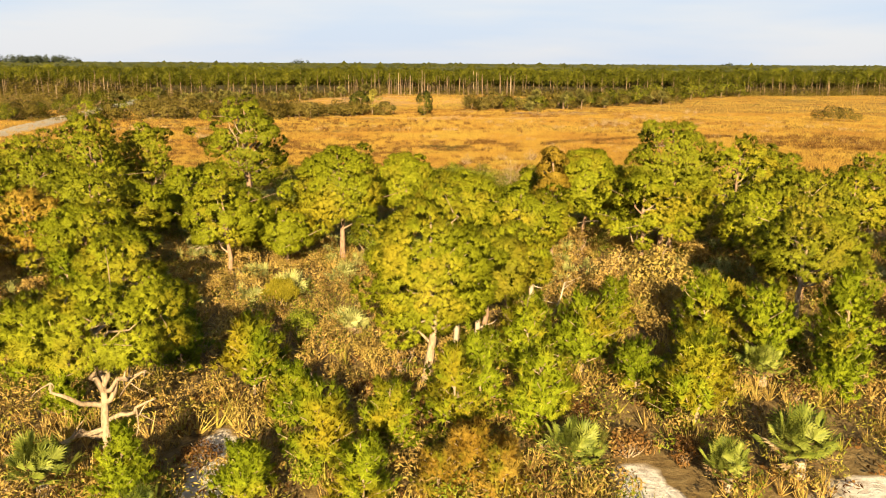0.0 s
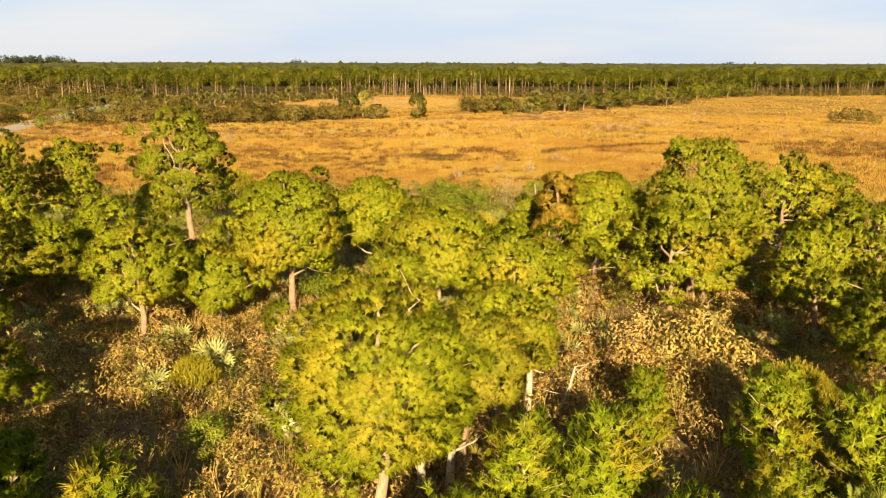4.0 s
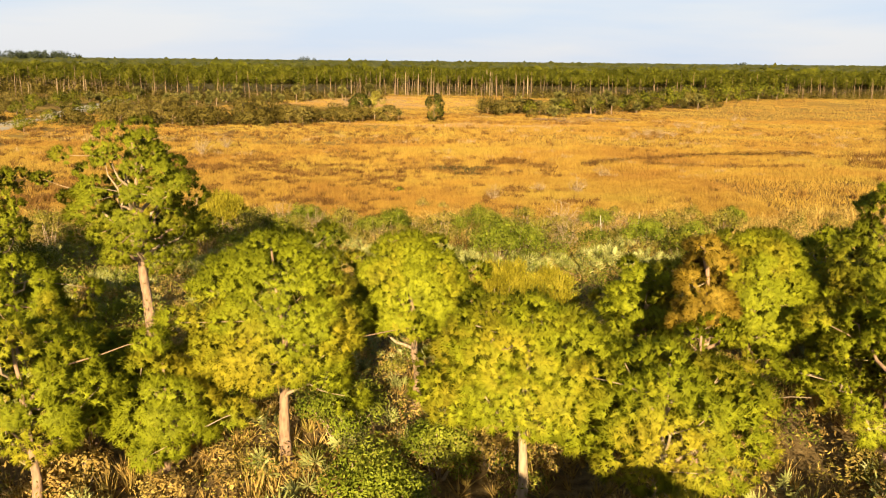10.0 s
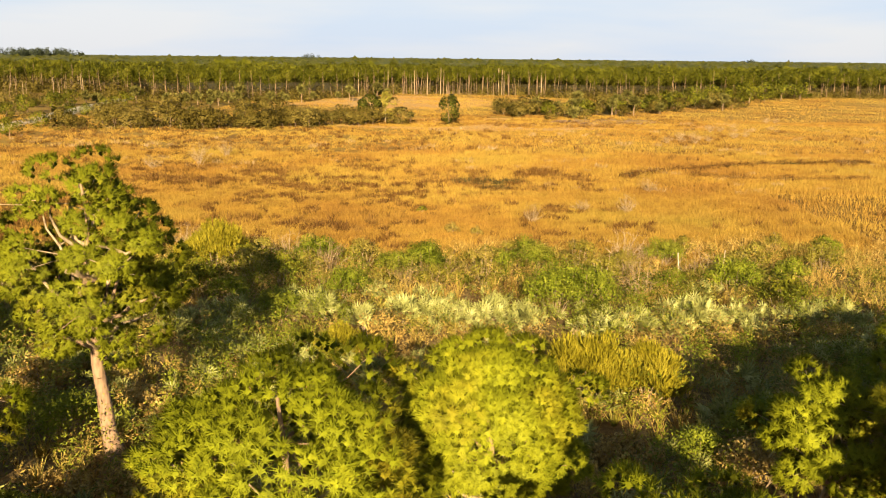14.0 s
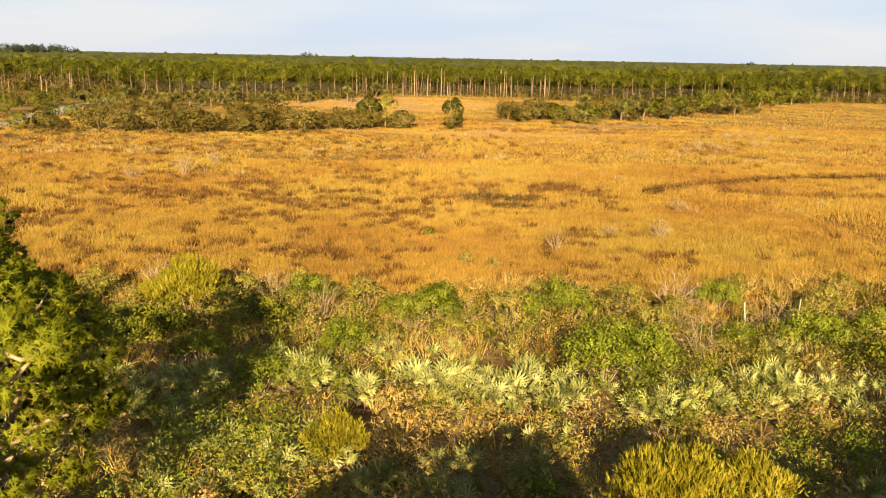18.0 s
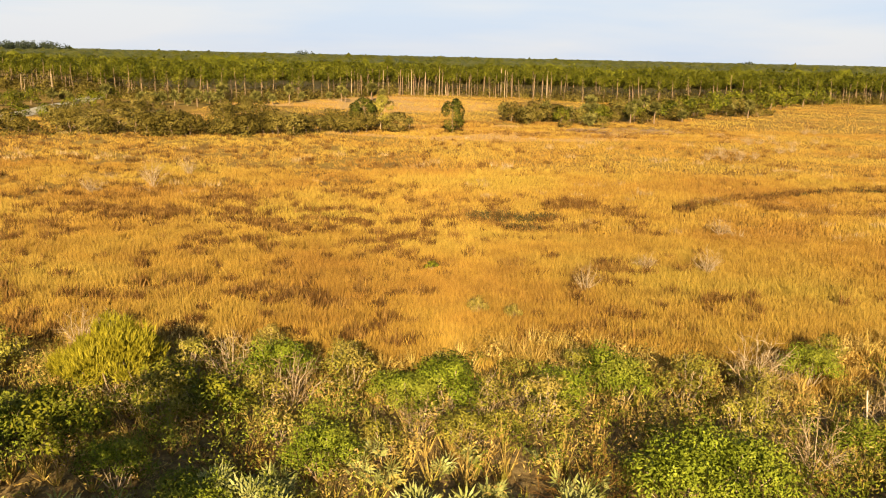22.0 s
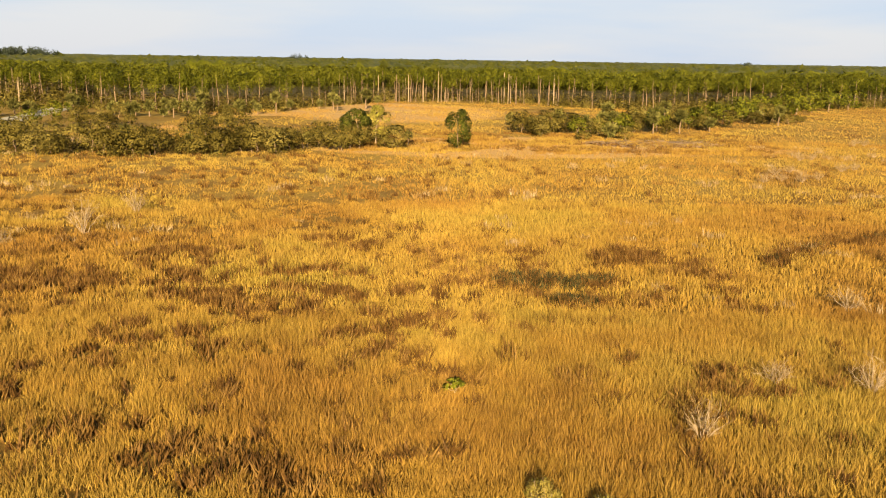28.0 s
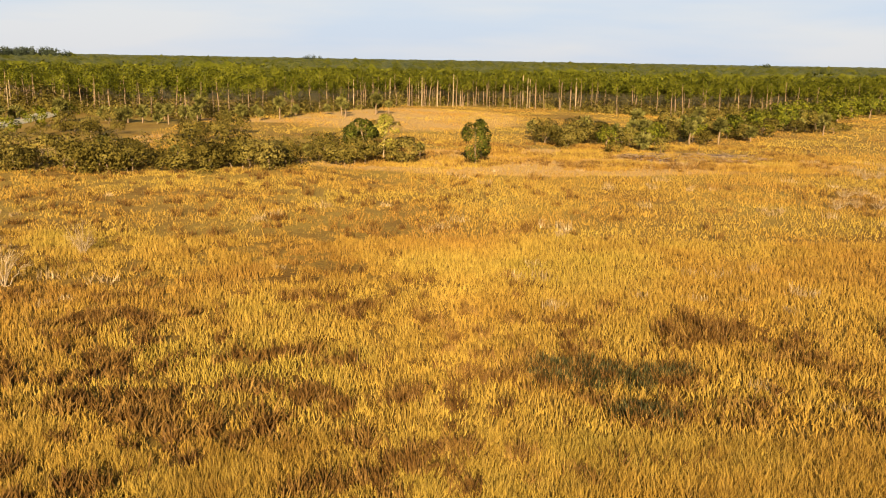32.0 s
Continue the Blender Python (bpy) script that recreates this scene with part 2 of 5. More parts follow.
def ground_stuff():
    """One sheet: leaf litter under the trees, marsh thatch, sandy openings, pasture and woodland floor further off."""
    m, t, b, nn, ln = nodes_of("ground_soil")
    geo = nn("ShaderNodeNewGeometry")
    pos = geo.outputs["Position"]
    sep = nn("ShaderNodeSeparateXYZ")
    warp = noise_tex(t, 0.11, 4, 0.6, pos)
    wadd = nn("ShaderNodeVectorMath")
    wadd.operation = "MULTIPLY_ADD"
    ln(warp.outputs["Color"], wadd.inputs[0])
    wadd.inputs[1].default_value = (9, 9, 0)
    ln(pos, wadd.inputs[2])
    ln(wadd.outputs[0], sep.inputs[0])
    fine = noise_tex(t, 2.2, 6, 0.7, pos)
    wide = noise_tex(t, 0.07, 5, 0.6, pos)

    def mixed(fac, a, c):
        x = nn("ShaderNodeMix")
        x.data_type = "RGBA"
        ln(fac, x.inputs[0])
        ln(a, x.inputs[6])
        ln(c, x.inputs[7])
        return x.outputs[2]

    def step(out, a, c):
        x = nn("ShaderNodeMapRange")
        x.inputs[1].default_value, x.inputs[2].default_value = a, c
        ln(out, x.inputs[0])
        return x.outputs[0]

    def ring(cx, cy, rx, ry):
        """1 inside an oval, 0 outside, with a ragged edge."""
        s = nn("ShaderNodeVectorMath")
        s.operation = "SUBTRACT"
        ln(wadd.outputs[0], s.inputs[0])
        s.inputs[1].default_value = (cx + 4.5, cy + 4.5, 0)
        k = nn("ShaderNodeVectorMath")
        k.operation = "MULTIPLY"
        ln(s.outputs[0], k.inputs[0])
        k.inputs[1].default_value = (1 / rx, 1 / ry, 0)
        q = nn("ShaderNodeVectorMath")
        q.operation = "LENGTH"
        ln(k.outputs[0], q.inputs[0])
        return step(q.outputs["Value"], 1.05, 0.85)

    litter = ramp(t, [(0.3, (0.09, 0.055, 0.020)), (0.5, (0.20, 0.125, 0.045)), (0.7, (0.31, 0.21, 0.085))])
    ln(fine.outputs["Fac"], litter.inputs[0])
    thatch = ramp(t, [(0.3, (0.10, 0.052, 0.011)), (0.5, (0.18, 0.100, 0.018)), (0.7, (0.25, 0.150, 0.028))])
    ln(fine.outputs["Fac"], thatch.inputs[0])
    sward = ramp(t, [(0.3, (0.17, 0.098, 0.020)), (0.5, (0.235, 0.141, 0.029)), (0.7, (0.28, 0.177, 0.040))])
    ln(fine.outputs["Fac"], sward.inputs[0])
    thick = mixed(step(sep.outputs["Y"], 178, 205), thatch.outputs[0], sward.outputs[0])
    drift = ramp(t, [(0.35, (0.7, 0.6, 0.55)), (0.5, (1, 1, 1)), (0.65, (1.15, 1.2, 1.1))])
    ln(wide.outputs["Fac"], drift.inputs[0])
    th = nn("ShaderNodeMix")
    th.data_type, th.blend_type = "RGBA", "MULTIPLY"
    th.inputs[0].default_value = 1
    ln(thick, th.inputs[6])
    ln(drift.outputs[0], th.inputs[7])
    sand = ramp(t, [(0.3, (0.34, 0.25, 0.17)), (0.6, (0.80, 0.69, 0.55))])
    ln(fine.outputs["Fac"], sand.inputs[0])
    bare = ramp(t, [(0.3, (0.36, 0.205, 0.070)), (0.65, (0.52, 0.315, 0.115))])
    ln(fine.outputs["Fac"], bare.inputs[0])
    mud = ramp(t, [(0.3, (0.10, 0.065, 0.055)), (0.65, (0.26, 0.17, 0.13))])
    ln(fine.outputs["Fac"], mud.inputs[0])
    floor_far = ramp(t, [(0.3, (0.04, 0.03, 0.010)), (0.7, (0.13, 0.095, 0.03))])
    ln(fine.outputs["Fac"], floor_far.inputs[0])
    col = mixed(step(sep.outputs["Y"], 111, 115), litter.outputs[0], th.outputs[2])
    for cx, cy, rx, ry in ((10.6, 28.2, 1.6, 2.6), (20, 27, 3.5, 2.2), (-5.4, 31.0, 1.3, 2.4), (15, 25.4, 5.5, 1.7)):
        col = mixed(ring(cx, cy, rx, ry), col, sand.outputs[0])
    for cx, cy, rx, ry in ((-10, 350, 33, 48), (-59, 252, 9, 6), (-56, 272, 4, 14), (20, 258, 26, 9), (-47, 330, 16, 8), (12, 240, 36, 11), (44, 246, 22, 7)):
        col = mixed(ring(cx, cy, rx, ry), col, bare.outputs[0])
    col = mixed(ring(42, 256, 13, 7), col, mud.outputs[0])
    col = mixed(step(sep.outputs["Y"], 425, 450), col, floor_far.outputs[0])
    ln(col, b.inputs["Base Color"])
    b.inputs["Roughness"].default_value = 0.95
    b.inputs["Specular IOR Level"].default_value = 0.1
    bp = nn("ShaderNodeBump")
    bp.inputs["Strength"].default_value, bp.inputs["Distance"].default_value = 0.7, 0.15
    ln(fine.outputs["Fac"], bp.inputs["Height"])
    ln(bp.outputs[0], b.inputs["Normal"])
    return m


SOIL = ground_stuff()


def plain(name, c1, c2, scale, rough=0.8):
    m, t, b, nn, ln = nodes_of(name)
    tc = nn("ShaderNodeTexCoord")
    n = noise_tex(t, scale, 6, 0.65, tc.outputs["Object"])
    r = ramp(t, [(0.35, c1), (0.68, c2)])
    ln(n.outputs["Fac"], r.inputs[0])
    ln(r.outputs[0], b.inputs["Base Color"])
    b.inputs["Roughness"].default_value = rough
    return m


ASPHALT = plain("old_asphalt", (0.28, 0.23, 0.15), (0.42, 0.35, 0.24), 1.5, 1.0)

# ---------------------------------------------------------------- mesh tools


def mesh_of(name, verts, faces, mat, smooth=False, lay=None):
    """A mesh from arrays: verts (n, 3), faces (m, 3) or (m, 4); lay: normals for soft foliage that shades as one mass."""
    verts, faces = np.asarray(verts, dtype=np.float32), np.asarray(faces, dtype=np.int32)
    me = bpy.data.meshes.new(name)
    m, k = faces.shape
    me.vertices.add(len(verts))
    me.vertices.foreach_set("co", verts.ravel())
    me.loops.add(m * k)
    me.loops.foreach_set("vertex_index", faces.ravel())
    me.polygons.add(m)
    me.polygons.foreach_set("loop_start", np.arange(0, m * k, k, dtype=np.int32))
    me.polygons.foreach_set("loop_total", np.full(m, k, dtype=np.int32))
    if smooth:
        me.polygons.foreach_set("use_smooth", np.ones(m, dtype=bool))
    if lay is not None:
        me.polygons.foreach_set("use_smooth", np.ones(m, dtype=bool))
        me.attributes.new("custom_normal", "FLOAT_VECTOR", "POINT").data.foreach_set("vector", np.asarray(lay, dtype=np.float32).ravel())
    me.update()
    me.materials.append(mat)
    return me


def part(name, me, parent, label=""):
    o = new(name, me)
    o.parent = parent
    if label:
        o["label"] = label
    return o


def joined(bits):
    """Several (verts, faces) into one."""
    vs, fs, k = [], [], 0
    for v, f in bits:
        vs.append(v)
        fs.append(np.asarray(f) + k)
        k += len(v)
    return np.concatenate(vs), np.concatenate(fs)


def unit(a):
    return a / np.maximum(np.linalg.norm(a, axis=-1, keepdims=True), 1e-6)


def tufts(rng, p, axis, length, width, k, spread, out=None):
    """At each point a brush of k pointed needle bundles that fans out round the axis."""
    n = len(p)
    length = np.broadcast_to(np.asarray(length, dtype=float), (n,))
    d = unit(axis[:, None, :] + spread * rng.normal(size=(n, k, 3)))
    turn = rng.normal(size=(n, k, 3))
    side = unit(np.cross(d, turn if out is None else out[:, None, :] + 0.3 * turn))
    ln_ = (length[:, None] * rng.uniform(0.7, 1.15, (n, k)))[..., None]
    w = side * (width * 0.5 * ln_ / np.mean(length))
    base = p[:, None, :] + d * ln_ * 0.12
    v = np.stack([base - w, base + w, p[:, None, :] + d * ln_], axis=2)
    return v.reshape(-1, 3), np.arange(3 * n * k).reshape(-1, 3)


KNOT = np.array([(1, 0, 0), (-1, 0, 0), (0, 1, 0), (0, -1, 0), (0, 0, 1), (0, 0, -1)], dtype=float)
KNOT_FACES = np.array([(0, 2, 4), (2, 1, 4), (1, 3, 4), (3, 0, 4), (2, 0, 5), (1, 2, 5), (3, 1, 5), (0, 3, 5)])


def knots(rng, p, size, squash=1.0):
    """At each point a rough closed clump, the dense inside of a tuft."""
    n = len(p)
    v = p[:, None] + KNOT * np.asarray(size)[:, None, None] * rng.uniform(0.7, 1.3, (n, 6, 1)) * np.array([1, 1, squash])
    f = (np.arange(n) * 6)[:, None, None] + KNOT_FACES
    return v.reshape(-1, 3), f.reshape(-1, 3)


def pompoms(rng, p, out, size, k, width):
    """Brushes of long fine needles at the shoots' ends, dense within and feathery at the rim; with their soft normals."""
    n = len(p)
    d0 = unit(rng.normal(size=(n, k, 3)) + 1.0 * out[:, None])
    d = unit(d0 + 0.4 * rng.normal(size=(n, k, 3)))
    side = unit(np.cross(d, 0.6 * d0 + 0.6 * out[:, None] + 0.25 * rng.normal(size=(n, k, 3))))
    ln_ = size[:, None, None] * rng.uniform(0.6, 1.05, (n, k, 1))
    base = p[:, None] + d0 * size[:, None, None] * 0.25
    w = side * width * rng.uniform(0.7, 1.3, (n, k, 1))
    v = np.stack([base - w * 0.5, base + w * 0.5, base + d * ln_], axis=2).reshape(-1, 3)
    v, f = joined([(v, np.arange(3 * n * k).reshape(-1, 3)), knots(rng, p - 0.1 * out * size[:, None], size * 0.40)])
    lay = unit(0.4 * d0 + unit(out)[:, None] + 0.22 * rng.normal(size=(n, k, 3)))
    return v, f, np.concatenate([np.repeat(lay.reshape(-1, 3), 3, axis=0), np.repeat(out, 6, axis=0)])


def leaves(rng, p, out, size, aspect=0.55, flat=0.6):
    """At each point one kite-shaped leaf that faces roughly outwards; one island a leaf, two triangles."""
    n = len(p)
    nrm = unit(out + flat * rng.normal(size=(n, 3)))
    d = unit(np.cross(nrm, rng.normal(size=(n, 3))))
    s = np.cross(nrm, d)
    ln_ = (np.asarray(size) * rng.uniform(0.65, 1.25, n))[:, None]
    v = np.empty((n, 4, 3))
    v[:, 0], v[:, 2] = p - d * ln_ * 0.5, p + d * ln_ * 0.5
    v[:, 1], v[:, 3] = p + s * ln_ * 0.5 * aspect, p - s * ln_ * 0.5 * aspect
    b = (np.arange(n) * 4)[:, None]
    return v.reshape(-1, 3), np.concatenate([b + [0, 2, 1], b + [0, 3, 2]])


def soft(rng, out, k=4, loose=0.35):
    """Normals for leaves that shade as one rounded mass, k points a leaf."""
    # Callers tip out upwards and sunwards, which evens and brightens the foliage.
    return np.repeat(unit(unit(out) + loose * rng.normal(size=(len(out), 3))), k, axis=0)


def blades(rng, p, height, width, lean=0.35):
    """At each point one upright blade of grass, a long triangle."""
    n = len(p)
    # Blades turn mostly broadside to the low sun, so the grass lights evenly.
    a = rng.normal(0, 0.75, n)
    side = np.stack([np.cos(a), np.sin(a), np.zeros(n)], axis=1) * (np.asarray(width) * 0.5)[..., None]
    tip = p + np.stack([rng.normal(0, lean, n), rng.normal(0, lean, n), np.ones(n)], axis=1) * np.asarray(height)[..., None]
    v = np.stack([p - side, p + side, tip], axis=1).reshape(-1, 3)
    return v, np.arange(3 * n).reshape(-1, 3)


def tube(path, radii, sides=6):
    """A tapered tube along a path, with a cap at its end; triangles."""
    path, radii = np.asarray(path, dtype=float), np.asarray(radii, dtype=float)
    n = len(path)
    d = unit(np.gradient(path, axis=0))
    ref = np.where(np.abs(d[:, 2:3]) > 0.9, [[1.0, 0, 0]], [[0, 0, 1.0]])
    u = unit(np.cross(d, ref))
    w = np.cross(d, u)
    a = np.arange(sides) * 2 * np.pi / sides
    v = path[:, None] + radii[:, None, None] * (np.cos(a)[None, :, None] * u[:, None] + np.sin(a)[None, :, None] * w[:, None])
    v = np.concatenate([v.reshape(-1, 3), path[-1:]])
    f = []
    for i in range(n - 1):
        for j in range(sides):
            q, r = i * sides + j, i * sides + (j + 1) % sides
            f += [(q, r, r + sides), (q, r + sides, q + sides)]
    f += [((n - 1) * sides + j, (n - 1) * sides + (j + 1) % sides, n * sides) for j in range(sides)]
    return v, np.array(f)


def crooked(rng, a, b, n, wobble, sag=0.0):
    """A crooked way from a to b in n points."""
    s = np.linspace(0, 1, n)[:, None]
    w = np.cumsum(rng.normal(size=(n, 3)), axis=0)
    w -= w[:1] + (w[-1:] - w[:1]) * s
    out = a + (b - a) * s + w * wobble
    out[:, 2] += sag * np.sin(np.pi * s[:, 0])
    return out


def rise(x, y):
    """The lie of the land: nearly flat, with low swells."""
    return 0.12 * np.sin(x * 0.11 + 0.7) * np.cos(y * 0.07) + 0.08 * np.sin(x * 0.31 + y * 0.23)


# ---------------------------------------------------------------- ground, road, water
gx = np.concatenate([np.linspace(-4200, -140, 30), np.arange(-135, 140, 5.0), np.linspace(145, 4200, 30)])
gy = np.concatenate([np.linspace(-600, -5, 12), np.arange(0, 300, 5.0), np.linspace(310, 4800, 40)])
X, Y = np.meshgrid(gx, gy)
V = np.stack([X, Y, rise(X, Y)], axis=-1).reshape(-1, 3)
nx, ny = len(gx), len(gy)
I = (np.arange(ny - 1)[:, None] * nx + np.arange(nx - 1)).ravel()
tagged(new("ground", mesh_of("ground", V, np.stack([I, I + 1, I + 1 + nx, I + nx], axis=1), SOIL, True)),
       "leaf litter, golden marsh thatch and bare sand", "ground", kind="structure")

ys = np.arange(90, 420, 4.0)
xs = -79.5 - 0.115 * (ys - 175) - 0.00012 * (ys - 175) ** 2
edge = np.stack([np.stack([xs + k, ys, rise(xs, ys) + z], axis=1) for k, z in ((-3.4, -0.05), (-3.0, 0.16), (3.0, 0.16), (3.4, -0.05))], axis=1)
n = len(ys)
I = (np.arange(n - 1)[:, None] * 4 + np.arange(3)).ravel()
tagged(new("road", mesh_of("road", edge.reshape(-1, 3), np.stack([I, I + 1, I + 5, I + 4], axis=1), ASPHALT)),
       "narrow worn grey asphalt road", "road", kind="structure")

# ---------------------------------------------------------------- pines


def pine(x, y, h, r, low, seed, lean=(0, 0), needles=PINE, bark=BARK, label="", limbs=9, top=0.62, thick=1.0, gap=0.30, low_limbs=()):
    """A wind-shaped slash pine: crooked trunk, stout limbs, brushes of needles set in pads over a domed crown."""
    rng = np.random.default_rng(seed)
    low *= 0.85
    tree = new("pine_tree")
    tree.location = (x, y, float(rise(x, y)) - 0.05)
    apex = np.array([lean[0], lean[1], h * 0.9])
    bole = crooked(rng, np.zeros(3), apex, 9, 0.055 * h / 9 * 1.6)
    bole[0] = (0, 0, 0)
    rad = np.linspace(0.017 * h + 0.07, 0.035, 9) * thick
    rad[0] *= 1.35
    part("trunk", mesh_of("trunk", *tube(bole, rad, 9), bark, True), tree, "scaly reddish brown trunk" if bark is BARK else "pale crooked trunk")
    cz = low + (h - low) * (1 - top)
    c = np.array([lean[0] * 0.8, lean[1] * 0.8, cz])
    ax = np.array([r - 0.25, r - 0.25, h - 0.3 - cz])
    under = np.array([1, 1, (cz - low) / (h - 0.3 - cz)])

    def on_trunk(z):
        k = np.clip(z / (h * 0.9), 0, 1) * 8
        i = int(min(k, 7))
        return bole[i] + (bole[i + 1] - bole[i]) * (k - i)

    for z, tip in low_limbs:
        way = crooked(rng, on_trunk(z), np.array(tip), 8, 0.17, 0.15)
        limb = part("low_limb", mesh_of("low_limb", *tube(way, np.linspace(0.11, 0.03, 8), 6), PALE_BARK, True), tree, "bare bleached lower limb")
        for _ in range(3):
            b = way[rng.integers(4, 8)]
            part("branch", mesh_of("branch", *tube(crooked(rng, b, b + rng.normal(size=3) * 0.55, 4, 0.06), np.linspace(0.035, 0.012, 4), 4), PALE_BARK, True), limb)
    centres = []
    for i in range(limbs):
        a = i * 2.39996 + rng.uniform(-0.4, 0.4)
        e = math.sin(radians(rng.uniform(-42, 62)))
        d = np.array([math.cos(a) * math.sqrt(1 - e * e), math.sin(a) * math.sqrt(1 - e * e), e])
        tip = c + d * ax * np.where(d[2] < 0, under, 1) * rng.uniform(0.68, 0.95)
        tip[2] = max(tip[2], low)
        start = on_trunk(min(max(tip[2] - rng.uniform(0.3, 0.25 * h), low * 0.75), h * 0.8))
        way = crooked(rng, start, tip, 7, 0.10 + 0.02 * r, rng.uniform(-0.3, 0.2))
        fork = [tube(way, np.linspace(0.030 + 0.006 * h, 0.02, 7) * thick, 5)]
        centres.append(tip)
        for _ in range(2):
            b = way[rng.integers(3, 7)]
            q = b + rng.normal(size=3) * np.array([1.0, 1.0, 0.5]) * min(1, r / 2.6) + np.array([0, 0, 0.25])
            fork.append(tube(crooked(rng, b, q, 4, 0.06), np.linspace(0.028, 0.01, 4), 4))
            centres.append(q)
        wood = PALE_BARK if i % 3 else bark
        if abs(x - 2) < 13 and y < 80:
            limb = part("limb", mesh_of("limb", *fork[0], wood, True), tree, "pale forking limb")
            for v, f in fork[1:]:
                part("branch", mesh_of("branch", v, f, wood, True), limb)
        else:
            part("limb", mesh_of("limb", *joined(fork), wood, True), tree, "pale forking limb")
    shift = rng.uniform(-50, 50, 3)
    near = abs(x - 2) < 20 and y < 84
    dome = gap == 0.10
    big = 0.42 + 0.15 * r
    room = (0.70 if dome else 1.18 if gap > 0.33 else 0.94) * big
    spread = [p for p in centres]
    tries = 0
    while tries < 1500 and len(spread) < 90:
        tries += 1
        d = unit(rng.normal(size=3) + np.array([0, -0.2, 0.15]))
        if d[2] < -0.75:
            continue
        p = c + d * ax * np.where(d[2] < 0, under, 1) * rng.uniform(0.74, 0.94)
        if (dome or noise.noise(Vector(p * 0.45 + shift)) > gap - 0.42) and np.min(np.linalg.norm(np.array(spread) - p, axis=1)) > room:
            spread.append(p)
    centres = np.array(spread)
    n = len(centres)
    m = 44 if near else 24
    size = rng.uniform(0.62, 1.0, (n, 1, 1)) * big
    away = unit(centres - c + np.array([0, 0, 0.5]))
    u = unit(rng.normal(size=(n, m, 3)) + 0.75 * away[:, None])
    p = (centres[:, None] + u * size * np.array([1, 1, 0.66]) * rng.uniform(0.78, 1.0, (n, m, 1))).reshape(-1, 3)
    u = unit(u.reshape(-1, 3) + np.array([0, -0.05, 0.35]))
    crown_out = unit((p - c) / ax)
    # Brushes and their normals tip towards the sun, so crowns shade brighter.
    v, f, lay = pompoms(rng, p, unit(0.6 * u + 0.8 * crown_out + np.array([0, -0.2, 0.15])), rng.uniform(0.15, 0.25, len(p)) * (1 if near else 1.2), 30 if dome else 25 if near else 15, 0.020 if dome else 0.024 if near else 0.052)
    part("crown", mesh_of("crown", v, f, needles, lay=lay), tree, "dense brushes of yellow-green needles" if needles is PINE else "brushes of long needles")
    return tagged(tree, label or "crooked slash pine with domed yellow-green crown", "tree", "pines in the scrub")


